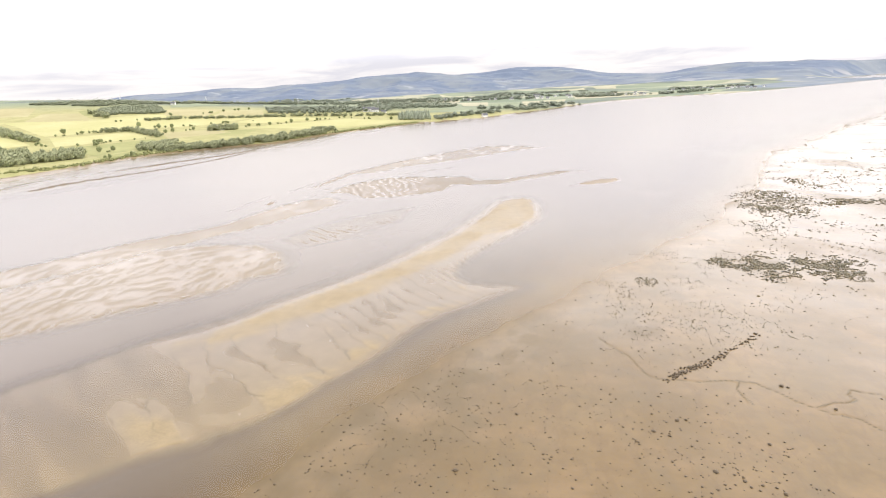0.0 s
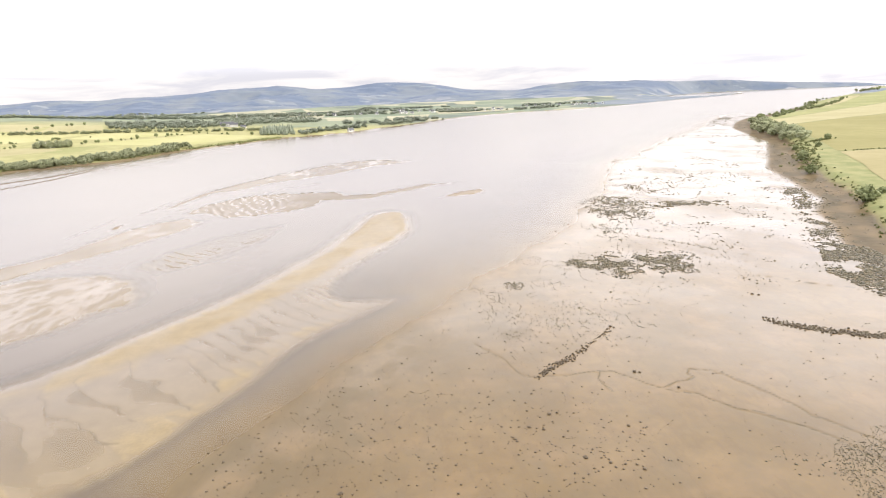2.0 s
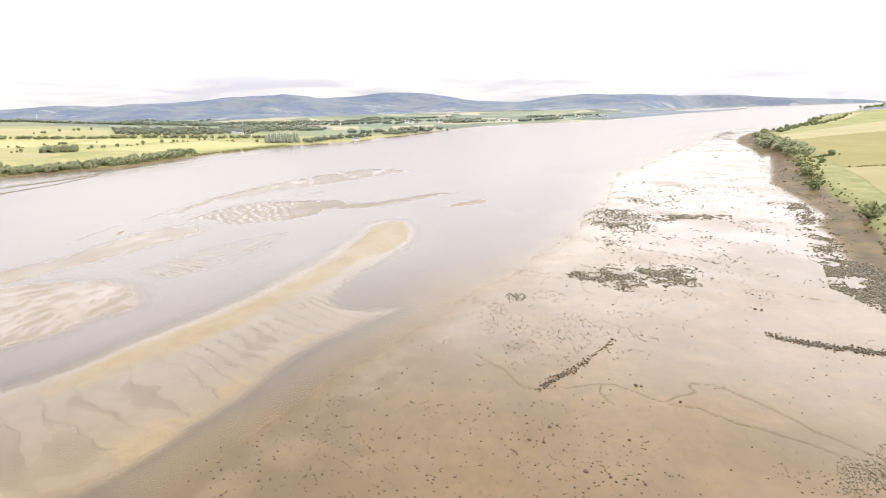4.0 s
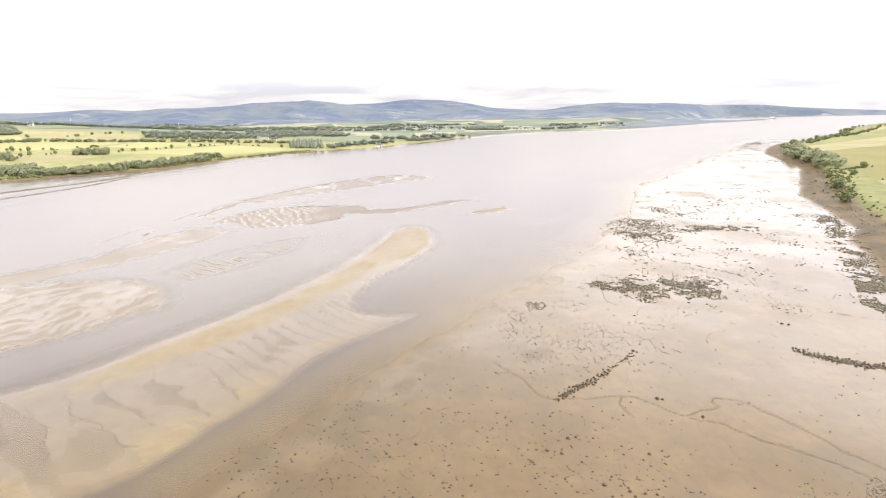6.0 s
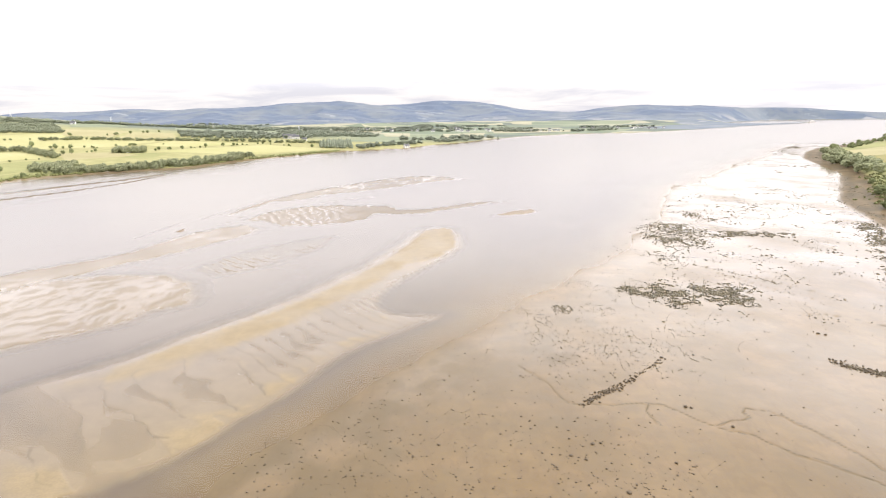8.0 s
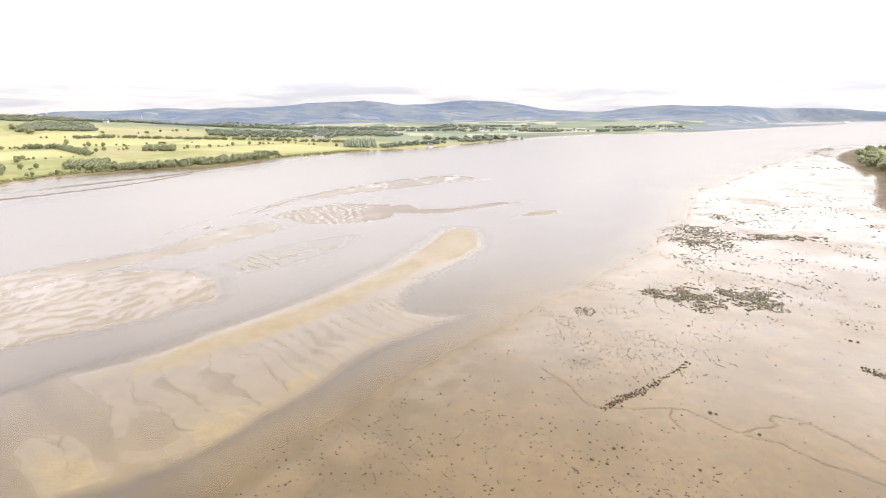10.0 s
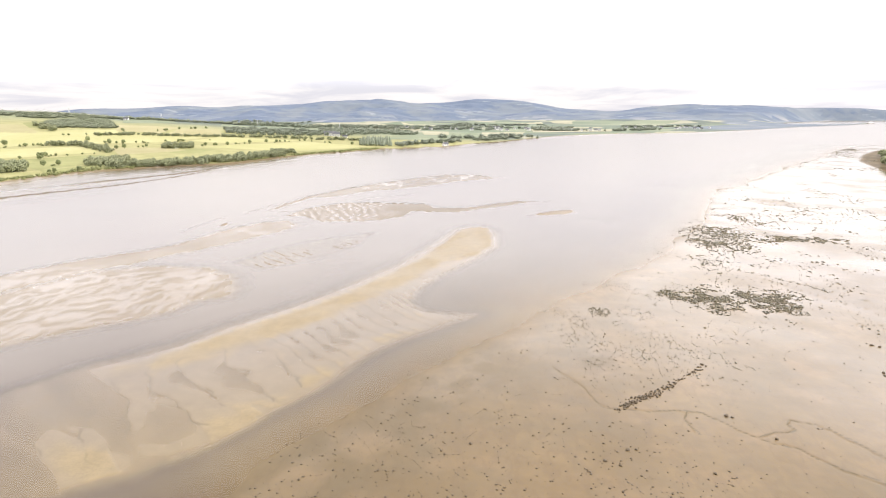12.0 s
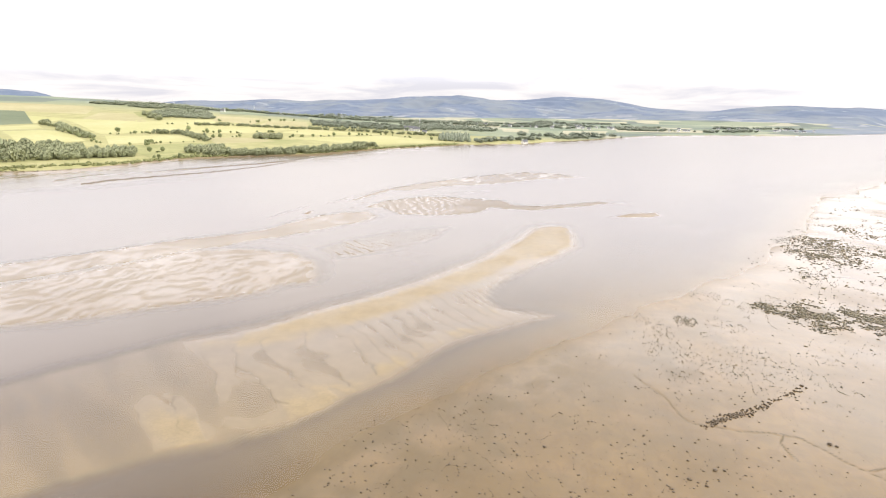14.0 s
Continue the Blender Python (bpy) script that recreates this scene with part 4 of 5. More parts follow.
# near shore
NEAR = ((((298, 346), (520, 308), (330, 60), (222, 226)), STUBBLE, "pale dry grass field above the bank"),
        (((442, 594), (905, 765), (640, 292), (301, 352)), CROP, "green and tan crop field above the bank"),
        (((478, 680), (930, 985), (1010, 812), (446, 600)), HAY, "ripe tan barley strip"),
        (((524, 742), (1400, 1490), (1500, 1385), (482, 687)), PASTURE, "green pasture strip along a hedge"),
        (((680, 882), (1300, 1512), (1404, 1502), (800, 978)), HAY, "pale stubble field along the shore"),
        (((935, 988), (1505, 1380), (1600, 1180), (1014, 816)), BARLEY, "wide yellow barley field"),
        (((910, 766), (1400, 940), (1200, 480), (646, 290)), CROP, "green and tan crop field"),
        (((524, 306), (760, 262), (560, 20), (336, 58)), HAY, "pale dry grass field"))
for corners, crop, label in NEAR:
    field(corners, crop, label, 44, 0.14)

# ---- trees ----
OAKS = [make_tree(11 + k, (9.0, 10.5, 8.0)[k], (9.0, 9.5, 9.5)[k], 0.16, 34, LEAF,
                  "round green broadleaf tree in a field hedge") for k in range(3)]
BUSHES = [make_tree(21 + k, (4.2, 5.0)[k], (6.0, 6.0)[k], 0.04, 26, LEAF, "dense green hawthorn bush on the grassy bank",
                    "bush", "hawthorn_bush") for k in range(2)]
BANK = [make_tree(31 + k, (11.0, 9.5, 12.0)[k], (11.0, 11.5, 10.5)[k], 0.05, 46, LEAF_WOOD_HAZE,
                  "dark green broadleaf tree on the shore bank") for k in range(3)]
for first, (x, y) in zip(OAKS + BUSHES + BANK, [(-610, 660), (-560, 742), (-482, 562), (351, 423), (310, 382), (455, 678), (412, 590), (372, 512)]):
    first.matrix_basis = standing(x, y, 20.0, 0.8)

plant(BANK, along([(454, 672), (425, 612), (393, 554), (352, 468), (340, 434)], 42, 5, 41), 42, 0.65, 1.0, "trees on the shore bank")
for x, y, k in ((262, 334, 1.35), (228, 284, 1.25), (192, 207, 1.5), (351, 423, 1.0), (343, 420, 0.6), (310, 382, 0.75), (296, 386, 0.8), (204, 212, 0.7)):
    plant(BUSHES, [(x, y)], int(x), k * 0.95, k * 1.05, "bushes on the grassy bank")
plant(OAKS, along([(500, 735), (600, 830), (650, 872), (800, 1020), (970, 1235), (1260, 1525)], 44, 4, 47), 48, 0.45, 0.85, "trees along the near shore")
plant(OAKS, along([(1800, 2030), (2050, 2240)], 24, 18, 57), 58, 0.8, 1.3, "trees along the near shore")
plant(BUSHES, along([(530, 738), (643, 858), (771, 958), (1051, 1223), (1409, 1500)], 120, 2.5, 49), 50, 0.6, 1.1, "hedge bushes of the near fields")

HEDGES = [([(-600, 625), (-586, 651), (-565, 681)], 9),
          ([(-516, 549), (-492, 591), (-460, 641)], 12),
          ([(-537, 738), (-499, 779)], 10),
          ([(-486, 684), (-460, 764)], 5),
          ([(-571, 927), (-545, 1045)], 9),
          ([(-423, 772), (-377, 862), (-325, 988)], 20),
          ([(-442, 517), (-426, 532)], 4),
          ([(-399, 476), (-380, 506)], 4),
          ([(-422, 559), (-414, 566)], 2),
          ([(-639, 923), (-599, 882)], 3),
          ([(-631, 776), (-570, 841)], 5),
          ([(-487, 810), (-454, 885)], 7),
          ([(-313, 983), (-191, 892)], 6),
          ([(-638, 593), (-598, 583), (-535, 549)], 16)]
for k, (line, count) in enumerate(HEDGES):
    plant(OAKS + BUSHES, along(line, count, 3, 60 + k), 80 + k, 0.34, 0.66, "hedgerow trees of the farmland")

wood(along([(-379, 528), (-350, 552), (-318, 580), (-292, 612), (-282, 660), (-268, 728)], 420, 6, 101), 6, 5, 102,
     "belt of dark green broadleaf trees along the far shore", LEAF_WOOD_HAZE)
wood(within([(-400, 520), (-378, 560), (-400, 590), (-425, 560)], 110, 125), 6, 5, 126, "thicket behind the shore belt", LEAF_WOOD_HAZE)
wood(within([(-462, 402), (-420, 478), (-450, 500), (-490, 430)], 190, 103), 8, 6, 104, "dark green shore wood round a cottage", LEAF_WOOD_HAZE)
wood(within([(-500, 335), (-466, 392), (-520, 470), (-590, 400)], 220, 105), 12, 7, 106, "tall dark green shore wood", LEAF_WOOD_HAZE)
wood(within([(-446, 728), (-412, 748), (-418, 765), (-452, 746)], 70, 107), 8, 5.5, 108, "clump of trees round a farmhouse", LEAF_WOOD_HAZE)
wood(along([(-564, 675), (-539, 698), (-500, 678), (-468, 653)], 90, 4, 109), 6, 4.5, 110, "thick hedge of trees on the slope", LEAF_WOOD_HAZE)
wood(along([(-602, 814), (-572, 858), (-529, 883), (-460, 939)], 120, 3, 111), 4.5, 4.5, 112, "thick hedge between barley fields", LEAF_WOOD_HAZE)
wood(along([(-460, 939), (-382, 1001), (-240, 1023)], 110, 4, 127), 5, 5.5, 128, "thick hedge behind the barley", LEAF_WOOD_HAZE)
wood(within([(-470, 985), (-519, 1062), (-409, 1200), (-262, 1119)], 330, 113), 7, 6.5, 114, "dark green wood behind the barley", LEAF_FAR_HAZE)
wood(within([(-400, 1300), (-240, 1500), (-153, 1275), (-300, 1130)], 280, 115), 7, 7.5, 116, "dark green wood on the plain", LEAF_FAR_HAZE)
wood(within([(-212, 902), (-225, 985), (-175, 985), (-152, 885)], 150, 117), 10, 6, 118, "dense dark conifer plantation by the shore", LEAF_FAR_HAZE,
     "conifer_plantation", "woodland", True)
wood(along([(-150, 890), (-106, 965), (-50, 1025)], 60, 7, 119), 7, 7, 120, "shore trees on the far bank", LEAF_FAR_HAZE)
wood(along([(-20, 1070), (30, 1140), (107, 1290)], 40, 9, 129), 6, 8, 130, "shore trees on the far bank", LEAF_FAR_HAZE)
wood(within([(-728, 867), (-775, 932), (-751, 1060), (-640, 925)], 600, 121), 4, 7, 122, "dense grey-green plantation on the hill", LEAF_HILL_HAZE)
wood(within([(-990, 980), (-824, 1005), (-780, 1150), (-900, 1180)], 260, 123), 3.5, 10, 124, "wooded crest of the hill", LEAF_HILL_HAZE)
wood(along([(-800, 1140), (-740, 1230), (-633, 1257), (-560, 1300)], 150, 14, 131), 5, 9, 132, "wooded slope of the hill", LEAF_HILL_HAZE)
wood(along([(-770, 900), (-735, 880), (-690, 835)], 36, 5, 133), 6, 7, 134, "thick hedge below the plantation", LEAF_WOOD_HAZE)
wood(within([(-539, 476), (-525, 516), (-437, 428), (-458, 403)], 110, 135), 7.5, 5.5, 136, "dark green shore wood beside the cottage", LEAF_WOOD_HAZE)
wood(along([(-730, 655), (-688, 644), (-634, 601), (-578, 580)], 80, 4, 137), 7, 6, 138, "thick hedge running down to the shore wood", LEAF_WOOD_HAZE)
for k, (line, count) in enumerate((([(-620, 1360), (-440, 1400)], 60), ([(-520, 1440), (-330, 1560)], 60), ([(-600, 1640), (-400, 1760)], 60),
                                   ([(-329, 1560), (-182, 1655)], 50), ([(-91, 1861), (95, 1867), (300, 1960)], 80), ([(-662, 2409), (-335, 2223)], 70),
                                   ([(-82, 1166), (60, 1244)], 40), ([(374, 1660), (508, 1740)], 30), ([(-1288, 2834), (-895, 2828)], 60),
                                   ([(-980, 2445), (-700, 2300)], 60), ([(-330, 2080), (-60, 2120)], 60), ([(160, 1640), (300, 1740)], 40),
                                   ([(-200, 1700), (-20, 1690)], 50), ([(480, 2100), (760, 2150)], 40), ([(-150, 2420), (240, 2380)], 60))):
    wood(along(line, count, 9 + k * 0.8, 130 + k), 8, 10 + k * 0.4, 160 + k, "distant tree belt on the plain", LEAF_FAR_HAZE, "tree_belt", "woodland")
# ---- stones and seaweed on the mudflat ----
def make_stone(seed, flatness):
    """One weed-hung stone of about a metre across, half sunk."""
    rand = np.random.default_rng(seed)
    v, f = BALL_2
    k = 1 + 0.35 * (rand.random(len(v)) - 0.5)
    v = v * k[:, None] * np.array([0.5, 0.5 * rand.uniform(0.6, 0.9), 0.5 * flatness])
    v[:, 2] = np.maximum(v[:, 2] + 0.12, -0.1)
    heap = Heap()
    heap.add(v, f)
    return heap.mesh("boulder", ROCK, True)


STONES = [make_stone(200 + k, 0.55 + 0.12 * k) for k in range(5)]


def on_flat(spots):
    """Keeps the spots that lie on bare mud above the water's edge."""
    p = np.array(spots)
    z, sandy, _, land, _, _ = terrain(p[:, 0], p[:, 1])
    return [(x, y, h) for (x, y), h, l, b in zip(spots, z, land, sandy) if h > -0.06 and l < 0.1 and (b < 0.2 or y > 250)]


def boulder(x, y, z, size, rand):
    ob = new("boulder", rand.choice(STONES))
    ob.matrix_basis = pose(x, y, z - 0.03, 0, 0, rand.uniform(0, 360)) @ Matrix.Diagonal((size, size, size * 0.9, 1))
    return tagged(ob, "small dark boulder with brown seaweed, half sunk in mud", "boulder", "boulders on the mudflat")


pick = random.Random(301)
scatter = [(pick.uniform(-40, 30), pick.uniform(50, 100)) for _ in range(150)]
scatter += [(pick.gauss(-25, 7), pick.gauss(68, 8)) for _ in range(80)]
scatter += [(pick.gauss(21, 5), pick.gauss(68, 5)) for _ in range(50)]
scatter += [(pick.gauss(29, 5), pick.gauss(62, 4)) for _ in range(40)]
scatter += [(pick.gauss(-8, 9), pick.gauss(76, 8)) for _ in range(40)]
scatter += [(pick.gauss(24, 4), pick.gauss(100, 7)) for _ in range(24)]
scatter += [(pick.uniform(20, 90), pick.uniform(55, 135)) for _ in range(60)]
for x, y, z in on_flat(scatter)[:290]:
    boulder(x, y, z, pick.choice((0.17, 0.21, 0.25, 0.30, 0.40)), pick)
for x, y, s in ((22, 76, 1.05), (41, 87, 1.1), (85, 119.2, 1.1), (86.1, 118.4, 0.9), (84.6, 120.3, 0.6), (46, 80.5, 0.9), (18, 73, 0.9), (20, 72, 0.8), (24, 64.5, 1.0),
                (27, 63, 0.8), (33, 71, 0.8), (23.3, 76.2, 0.7), (-2, 76, 0.8), (-10, 62, 0.9), (31, 61, 0.8), (41.8, 86.6, 0.7)):
    boulder(x, y, height(x, y), s * 0.72, pick)


def stone_row(line, count, spread, low, high, label, seed):
    """A row of weed-covered stones, the foot of an old breakwater: one thing, each stone a part."""
    rand = random.Random(seed)
    root = tagged(new("stone_row"), label, "stone row")
    x0, y0 = line[0]
    root.location = (x0, y0, height(x0, y0))
    spots = along(line, count, spread, seed + 1)
    for (x, y), z in zip(spots, heights(spots)):
        ob = new("stone", rand.choice(STONES))
        ob.parent = root
        k = rand.uniform(low, high)
        ob.matrix_basis = Matrix.Translation(-root.location) @ pose(x, y, z, 0, 0, rand.uniform(0, 360)) @ Matrix.Diagonal((k, k, k, 1))
    return root


stone_row([(23, 88), (27, 91), (31, 94)], 120, 0.45, 0.24, 0.55, "row of dark weed-covered stones on the mud", 311)
stone_row([(31, 94), (34.5, 97), (39, 101), (42, 104), (45, 107.5)], 85, 0.4, 0.22, 0.5, "broken row of dark weed-covered stones on the mud", 313)
stone_row([(78, 104.6), (80.2, 101.9), (83.1, 99.3), (87.1, 96.5), (91.4, 94.1), (98, 91.3)], 290, 0.85, 0.24, 0.6,
          "long row of brown weed-covered stones running to the shore", 315)


def weed_bed(spots, low, high, label, seed, thick=0.28):
    """Seaweed lying in low ragged tufts, too many to count."""
    rand = np.random.default_rng(seed)
    heap = Heap()
    for x, y, z in on_flat(spots):
        s = (low + (high - low) * rand.random() ** 3) * 0.72
        v, f = lump(rand, BALL_1, 0.7)
        a = rand.random() * math.pi
        v = v * np.array([s, s * (0.45 + 0.3 * rand.random()), s * thick + 0.05])
        v = np.stack([v[:, 0] * math.cos(a) - v[:, 1] * math.sin(a), v[:, 0] * math.sin(a) + v[:, 1] * math.cos(a), v[:, 2]], -1)
        heap.add(v + np.array([x, y, z]), f)
    return tagged(new("seaweed_bed", heap.mesh("seaweed_bed", WEED, True)), label, "seaweed", kind="stuff")


def clumped(box, tries, size, keep, seed, shift):
    """Spots over a box (x0, y0, x1, y1) that gather in clumps of that size."""
    rand = np.random.default_rng(seed)
    x = box[0] + (box[2] - box[0]) * rand.random(tries)
    y = box[1] + (box[3] - box[1]) * rand.random(tries)
    n = fbm(x, y, size, 3, shift)
    return [(a, b) for a, b, c in zip(x, y, n) if c > keep]


def ellipse(cx, cy, rx, ry, turn, count, seed, ragged=0.35):
    rand = np.random.default_rng(seed)
    a, r = rand.random(count * 2) * 2 * math.pi, rand.random(count * 2) ** 0.6 * 1.8
    x, y = np.cos(a) * r * rx, np.sin(a) * r * ry
    c, s = math.cos(radians(turn)), math.sin(radians(turn))
    x, y = cx + x * c - y * s, cy + x * s + y * c
    keep = fbm(x, y, max(rx, ry) * 0.5, 4, seed * 0.13) + 0.34 * (rand.random(count * 2) - 0.5) > ragged + 0.10 * r
    return list(zip(x[keep], y[keep]))


weed_bed(along([(79, 103.6), (80.6, 101.6), (83.1, 99.3), (87.1, 96.5), (91.4, 94.1), (98, 91.3)], 900, 0.75, 305), 0.12, 0.5,
         "olive-brown seaweed matted over a row of stones", 306)
weed_bed(ellipse(53, 153, 2.5, 2.5, 0, 420, 321, 0.40), 0.16, 0.85, "olive-brown seaweed bed on wet mud", 322)
weed_bed(ellipse(65, 149, 6, 8, 0, 2600, 323, 0.43), 0.16, 0.85, "olive-brown seaweed bed on wet mud", 324)
weed_bed(ellipse(75, 148, 6, 5, 20, 1800, 325, 0.44), 0.16, 0.85, "ragged olive-brown seaweed bed on wet mud", 326)
weed_bed(ellipse(84, 153, 3.5, 4, 0, 420, 319, 0.46), 0.16, 0.85, "ragged olive-brown seaweed bed on wet mud", 320)
weed_bed(ellipse(80, 140, 1.8, 1.8, 0, 170, 327, 0.40), 0.12, 0.45, "small olive-brown seaweed bed", 328)
weed_bed(ellipse(105, 243, 11, 26, -22, 1900, 329, 0.50), 0.25, 1.05, "broad brown seaweed bed near the water's edge", 330)
weed_bed(ellipse(92, 221, 7, 9, -22, 900, 353, 0.50), 0.25, 1.0, "brown seaweed bed near the water's edge", 354)
weed_bed(ellipse(122, 229, 8, 3.5, 10, 420, 331, 0.46), 0.3, 1.3, "brown seaweed bed on wet mud", 332)
weed_bed(ellipse(136, 226, 6, 3.5, 0, 280, 355, 0.46), 0.3, 1.3, "brown seaweed bed on wet mud", 356)
weed_bed(ellipse(75, 188, 4, 8, 0, 260, 357, 0.48), 0.2, 0.6, "thin brown seaweed on wet mud", 358)
weed_bed(along([(82, 181), (92, 169), (99, 157)], 70, 0.7, 359), 0.2, 0.6, "line of brown seaweed along a runnel", 360)
weed_bed(ellipse(29.6, 138, 1.6, 2.4, 0, 150, 333), 0.14, 0.5, "small brown seaweed tuft on wet mud", 334)
weed_bed(clumped((70, 175, 230, 420), 10000, 12, 0.62, 335, 90.0), 0.22, 1.1, "scattered brown seaweed tufts on the shining flats", 336, 0.2)
weed_bed(clumped((140, 280, 480, 800), 7000, 40, 0.60, 337, 95.0), 0.6, 2.4, "scattered brown seaweed on the far flats", 338, 0.16)
weed_bed(clumped((50, 125, 190, 330), 9000, 7, 0.60, 316, 93.0), 0.14, 0.7, "thin specks of brown seaweed on wet mud", 314)
weed_bed(clumped((14, 100, 60, 165), 2600, 9, 0.56, 339, 99.0), 0.12, 0.42, "thin scatter of brown seaweed on wet mud", 340)
foot = along([(190, 248), (162, 197), (150, 178), (138, 162), (130, 149)], 5200, 2.6, 341)
foot += within([(114, 131), (133, 158), (142, 150), (138, 132)], 5200, 318) + within([(112, 106), (114, 131), (138, 132), (132, 104)], 5200, 317)
thick = fbm(np.array([p[0] for p in foot]), np.array([p[1] for p in foot]), 5, 4, 55.0)
weed_bed([p for p, n in zip(foot, thick) if n + pick.uniform(-0.16, 0.16) > 0.50], 0.25, 1.0, "dense olive-brown seaweed along the foot of the beach", 342)
weed_bed(along([(176, 212), (200, 255), (222, 310), (318, 455), (360, 545)], 420, 4.0, 343), 0.35, 1.1, "line of brown seaweed at the beach's foot", 344)
weed_bed(ellipse(70, 50, 8, 9, 40, 5200, 345, 0.30), 0.08, 0.26, "thick olive-brown seaweed bed on the near mud", 346)
weed_bed(along([(50, 62), (58, 58), (66, 60), (76, 58)], 120, 1.6, 347), 0.15, 0.4, "fringe of brown seaweed on the near mud", 348)
weed_bed(along([(495, 790), (515, 835), (480, 790), (440, 720)], 260, 9, 349), 0.8, 2.4, "dark seaweed and stones off the headland", 350, 0.2)
weed_bed(along([(-440, 330), (-402, 358), (-396, 372)], 260, 4.0, 351), 0.5, 1.6, "dark weedy rocks on the far shore", 352, 0.35)


def scrub(spots, low, high, label, seed):
    rand = np.random.default_rng(seed)
    heap = Heap()
    for (x, y), z in zip(spots, heights(spots)):
        s = low + (high - low) * rand.random()
        for j in range(2):
            v, f = lump(rand, BALL_1, 0.6)
            d = rand.normal(size=2) * s * 0.5
            heap.add(v * np.array([s, s, s * 0.7]) + np.array([x + d[0], y + d[1], z + s * 0.25]), f)
        heap.add(*leaves(rand, (x, y, z + s * 0.4), s, 8))
    return tagged(new("bank_scrub", heap.mesh("bank_scrub", SCRUB, True)), label, "scrub", kind="stuff")


scrub(along([(156, 156), (171, 177), (193, 206), (207, 231), (233, 280), (298, 386), (334, 440)], 170, 2.0, 361), 0.12, 0.40,
      "yellow-green gorse and long grass on the bank", 362)
scrub(along([(303, 349), (400, 331), (520, 309)], 150, 0.4, 369), 0.25, 0.6, "low dark hedge between two fields", 370)
scrub(along([(238, 296), (258, 326), (282, 358), (300, 385), (325, 420)], 120, 4.5, 365), 0.4, 1.1, "thick green scrub at the foot of the bank", 366)
scrub(along([(325, 412), (348, 424), (362, 428)], 50, 1.5, 372), 0.4, 0.9, "thick green hedge on the bank", 373)
scrub(along([(-434, 345), (-396, 410), (-385, 505), (-335, 572), (-285, 610), (-262, 700), (-215, 778), (-170, 855)], 500, 3.0, 367), 0.8, 2.0,
      "rough grass and scrub along the far shore", 368)


def pebbles(spots, low, high, label, seed):
    rand = np.random.default_rng(seed)
    heap = Heap()
    for x, y, z in on_flat(spots):
        s = low + (high - low) * rand.random() ** 2
        v, f = lump(rand, BALL_1, 0.5)
        heap.add(v * np.array([s, s * 0.8, s * 0.55]) + np.array([x, y, z + s * 0.1]), f)
    return tagged(new("pebbles", heap.mesh("pebbles", ROCK, True)), label, "stones", kind="stuff")


pebbles([(pick.uniform(-45, 100), pick.uniform(48, 175)) for _ in range(1250)] + [(pick.gauss(-16, 12), pick.gauss(72, 11)) for _ in range(480)]
        + [(pick.gauss(16, 14), pick.gauss(66, 9)) for _ in range(380)] + [(pick.gauss(26, 7), pick.gauss(112, 12)) for _ in range(260)],
        0.05, 0.22, "scatter of small dark stones over the mud", 371)
# ---- houses, masts and the pier, all far off ----
def box(bm, x0, y0, z0, x1, y1, z1):
    vs = [bm.verts.new(c) for c in ((x0, y0, z0), (x1, y0, z0), (x1, y1, z0), (x0, y1, z0), (x0, y0, z1), (x1, y0, z1), (x1, y1, z1), (x0, y1, z1))]
    for f in ((3, 2, 1, 0), (4, 5, 6, 7), (0, 1, 5, 4), (1, 2, 6, 5), (2, 3, 7, 6), (3, 0, 4, 7)):
        bm.faces.new([vs[k] for k in f])


def make_house(long, deep, eaves, ridge, label, name="house", category="house"):
    """A gabled house: walls with gables, roof with overhang, chimneys, door and windows set into reveals."""
    root = tagged(new(name), label, category)
    bm = bmesh.new()
    a, b = long / 2, deep / 2
    pts = [(-a, -b, -0.8), (a, -b, -0.8), (a, b, -0.8), (-a, b, -0.8), (-a, -b, eaves), (a, -b, eaves), (a, b, eaves), (-a, b, eaves), (-a, 0, ridge), (a, 0, ridge)]
    vs = [bm.verts.new(p) for p in pts]
    for f in ((0, 1, 5, 4), (2, 3, 7, 6), (1, 2, 6, 9, 5), (3, 0, 4, 8, 7), (3, 2, 1, 0)):
        bm.faces.new([vs[k] for k in f])
    part("wall", bm, WALL, root)
    bm = bmesh.new()
    o, t = 0.4, 0.22
    prof = [(-b - o, eaves - o * (ridge - eaves) / b), (0, ridge), (b + o, eaves - o * (ridge - eaves) / b)]
    under = [[bm.verts.new((x, y, z + 0.05)) for y, z in prof] for x in (-a - o, a + o)]
    over = [[bm.verts.new((x, y, z + 0.05 + t)) for y, z in prof] for x in (-a - o, a + o)]
    for k in range(2):
        bm.faces.new([over[0][k], over[1][k], over[1][k + 1], over[0][k + 1]])
        bm.faces.new([under[0][k + 1], under[1][k + 1], under[1][k], under[0][k]])
    for k in (0, 2):
        bm.faces.new([under[0][k], under[1][k], over[1][k], over[0][k]])
    for e in (0, 1):
        bm.faces.new(under[e] + over[e][::-1])
    bmesh.ops.recalc_face_normals(bm, faces=bm.faces)
    roof = part("roof", bm, SLATE, root, "grey slate roof")
    for x in (-a + 0.7, a - 0.7):
        bm = bmesh.new()
        box(bm, x - 0.45, -0.4, ridge - 0.6, x + 0.45, 0.4, ridge + 1.1)
        part("chimney", bm, WALL, roof)
    n = max(2, int(long // 3.2))
    for side in (-1, 1):
        for k in range(n):
            x = -a + long * (k + 0.5) / n
            door = side < 0 and k == n // 2
            bm = bmesh.new()
            box(bm, x - 0.55, side * b - 0.06, 0.0 if door else 1.0, x + 0.55, side * b + 0.06, 2.1 if door else 2.3)
            part("door" if door else "window", bm, PAINT if door else GLASS, root)
    return root


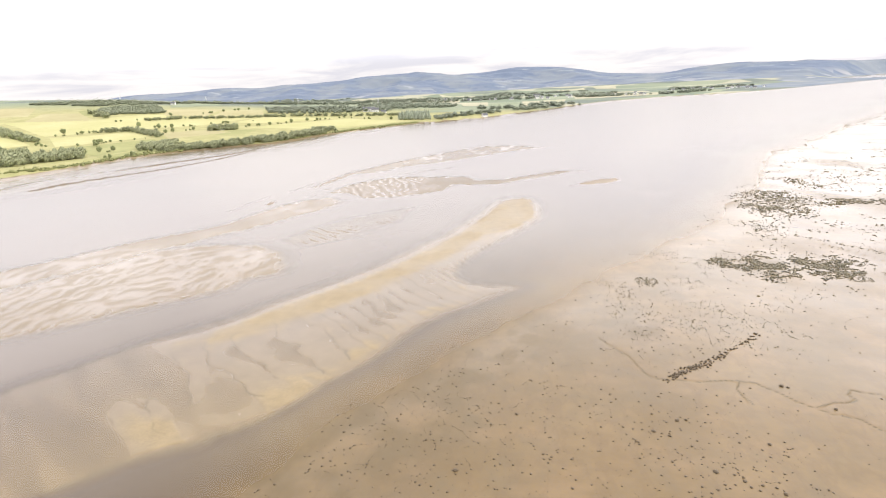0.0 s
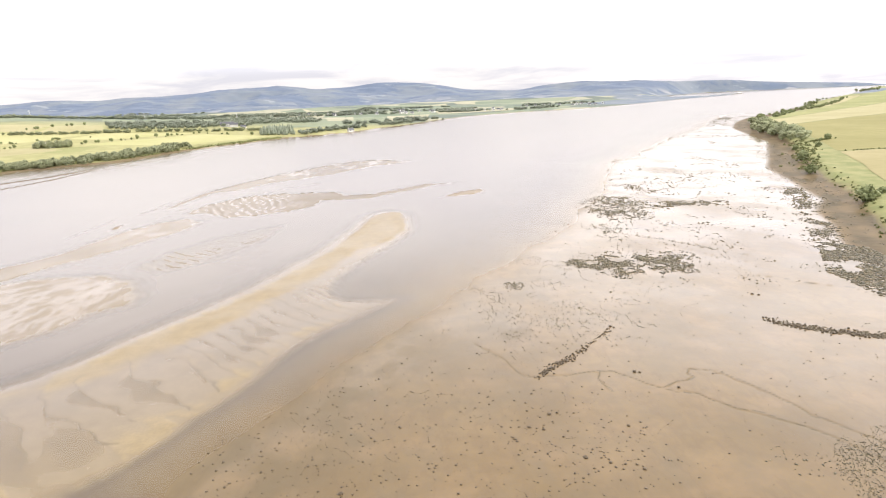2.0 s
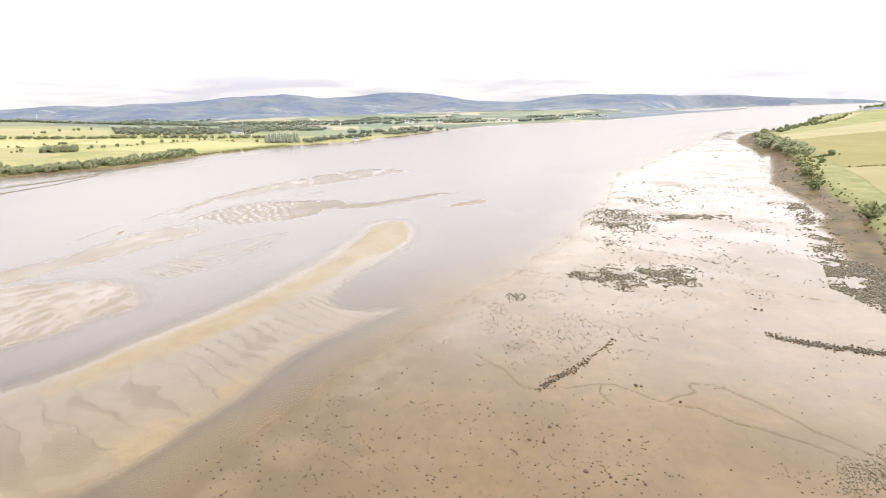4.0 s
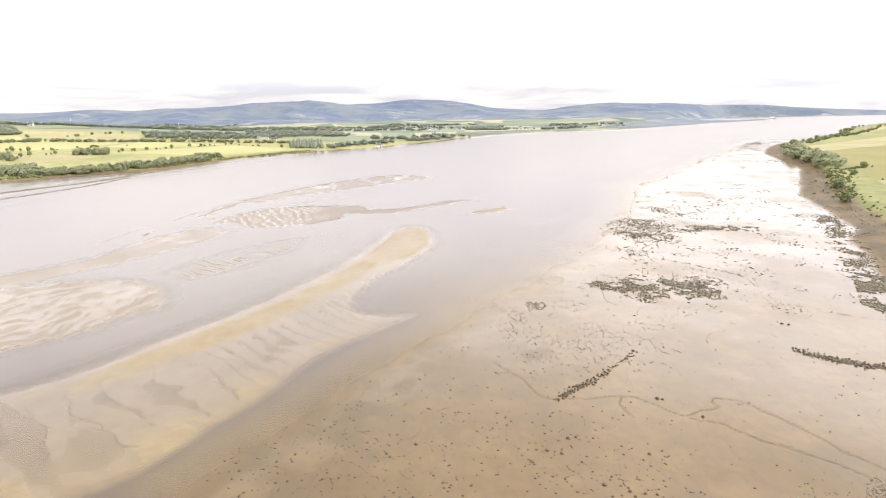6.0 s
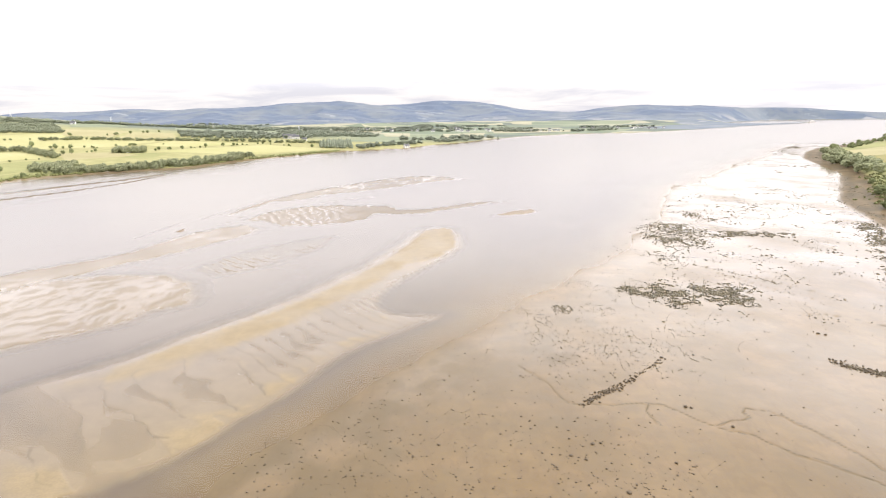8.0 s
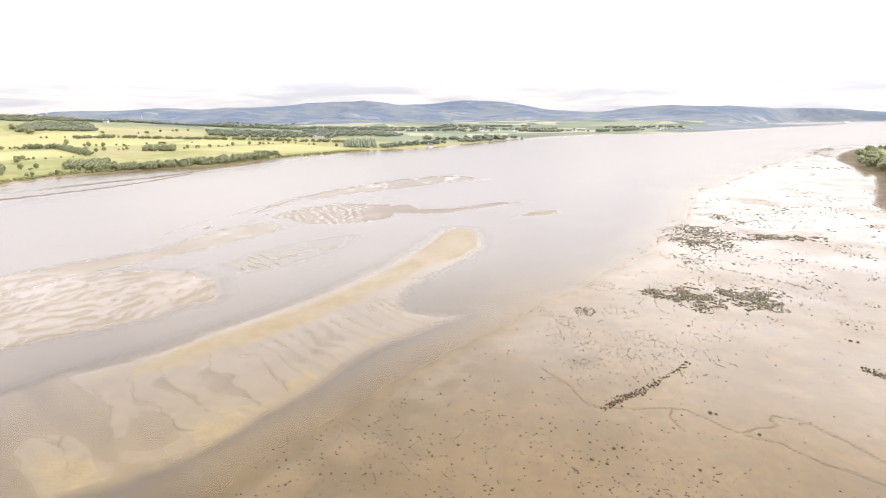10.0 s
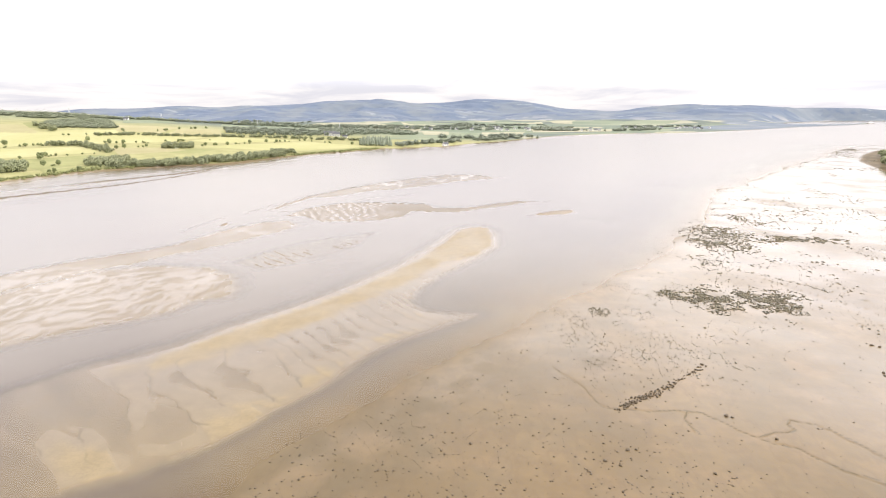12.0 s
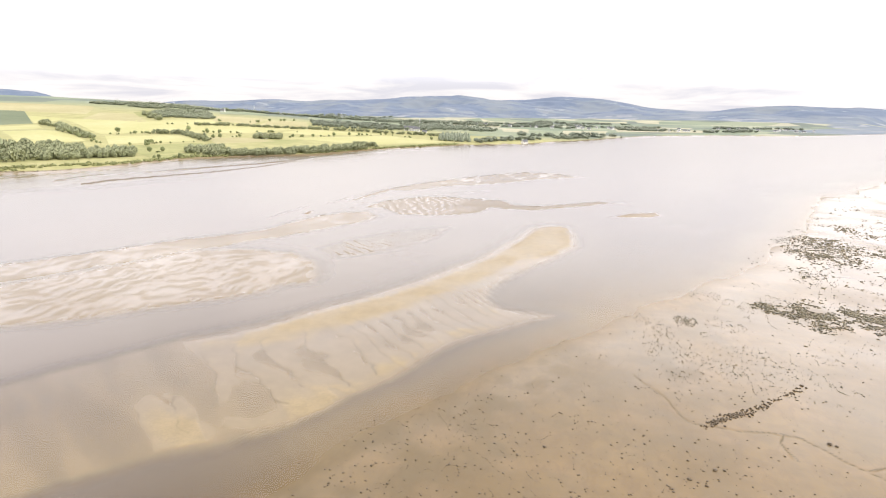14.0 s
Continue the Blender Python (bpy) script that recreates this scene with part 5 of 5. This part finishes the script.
COTTAGE = make_house(9.5, 6, 3.0, 5.6, "white rendered cottage with a slate roof")
FARM = make_house(14, 7, 4.0, 7.2, "long white farmhouse with a slate roof", "farmhouse", "farmhouse")
SHED = make_house(24, 11, 4.5, 8.0, "large pale farm shed with a grey roof", "farm_shed", "shed")


def settle(kind, x, y, turn, first=False, group="houses of the far shore"):
    ob = kind if first else copy_thing(kind, Matrix())
    ob.matrix_basis = pose(x, y, height(x, y) + 0.3, 0, 0, turn)
    tagged(ob, group=group)


settle(FARM, -298, 1086, 12, True)
settle(COTTAGE, -434, 743, 65, True)
settle(SHED, -312, 1092, 15, True)
settle(COTTAGE, -70, 928, 40)
settle(COTTAGE, -474, 452, 60)
settle(COTTAGE, -275, 1062, 10)
settle(COTTAGE, -760, 1130, 10)
village = random.Random(17)
for cx, cy, sx, sy, count in ((-60, 1690, 90, 30, 22), (130, 1830, 80, 30, 10), (590, 1900, 60, 40, 14), (300, 1700, 60, 20, 6), (-420, 1900, 150, 90, 6)):
    for k in range(count):
        x, y = village.gauss(cx, sx), village.gauss(cy, sy)
        if float(inland(np.array([x]), np.array([y]), LEFT_SHORE, LEFT_LAND)[0]) > 30:
            settle(village.choice((COTTAGE, COTTAGE, COTTAGE, FARM)), x, y, village.uniform(0, 180), group="village on the far plain")


def make_pylon():
    """A lattice mast: four leaning legs, rings of struts and three pairs of arms."""
    root = tagged(new("pylon"), "grey steel lattice power pylon on the hill", "pylon")
    half = lambda z: 2.6 * (1 - z / 26) + 0.35

    def bar(bm, p, q, r=0.13):
        m = (Vector(q) - Vector(p))
        g = bmesh.ops.create_cone(bm, segments=5, radius1=r, radius2=r, depth=m.length, cap_ends=True)
        bmesh.ops.transform(bm, verts=g["verts"], matrix=Matrix.Translation((Vector(p) + Vector(q)) / 2) @ m.to_track_quat("Z", "Y").to_matrix().to_4x4())

    corners = ((-1, -1), (1, -1), (1, 1), (-1, 1))
    for a, b in corners:
        bm = bmesh.new()
        bar(bm, (a * half(-1), b * half(-1), -1), (a * half(24), b * half(24), 24), 0.2)
        part("leg", bm, STEEL, root)
    for z in (4, 9, 14, 19):
        bm = bmesh.new()
        for (a, b), (c, d) in zip(corners, corners[1:] + corners[:1]):
            bar(bm, (a * half(z), b * half(z), z), (c * half(z + 4), d * half(z + 4), z + 4))
            bar(bm, (c * half(z), d * half(z), z), (a * half(z + 4), b * half(z + 4), z + 4))
        part("bracing", bm, STEEL, root)
    for z in (15, 19, 23):
        bm = bmesh.new()
        bar(bm, (-4.5, 0, z), (4.5, 0, z), 0.16)
        part("cross_arm", bm, STEEL, root)
    return root


PYLON = make_pylon()
for k, (x, y) in enumerate(((-1010, 1290), (-760, 1260), (-560, 1330), (-380, 1420))):
    ob = PYLON if k == 0 else copy_thing(PYLON, Matrix())
    ob.matrix_basis = pose(x, y, height(x, y), 0, 0, 25) @ Matrix.Diagonal((0.62, 0.62, 0.62, 1))
    tagged(ob, group="pylons over the hill")


def make_pier():
    """A low stone pier at the end of the spit with pale sheds and a crane mast on it."""
    root = tagged(new("pier"), "low grey stone pier with pale harbour sheds", "pier")
    bm = bmesh.new()
    box(bm, -40, -7, -1.5, 40, 7, 2.2)
    bmesh.ops.bevel(bm, geom=bm.edges[:], offset=0.3, segments=1, affect="EDGES")
    part("quay", bm, ROCK, root)
    for x, w, h in ((-20, 9, 8), (-3, 7, 12), (12, 8, 9), (26, 5, 6)):
        bm = bmesh.new()
        box(bm, x - w, -5, 2.2, x + w, 5, 2.2 + h * 0.7)
        vs = [bm.verts.new(p) for p in ((x - w, -5, 2.2 + h * 0.7), (x + w, -5, 2.2 + h * 0.7), (x + w, 5, 2.2 + h * 0.7), (x - w, 5, 2.2 + h * 0.7),
                                       (x - w, 0, 2.2 + h), (x + w, 0, 2.2 + h))]
        for f in ((0, 1, 5, 4), (2, 3, 4, 5), (1, 2, 5), (3, 0, 4)):
            bm.faces.new([vs[k] for k in f])
        part("shed", bm, WALL, root)
    root.matrix_basis = pose(1845, 2870, 0.2, 0, 0, 30) @ Matrix.Diagonal((0.7, 0.7, 0.6, 1))


make_pier()
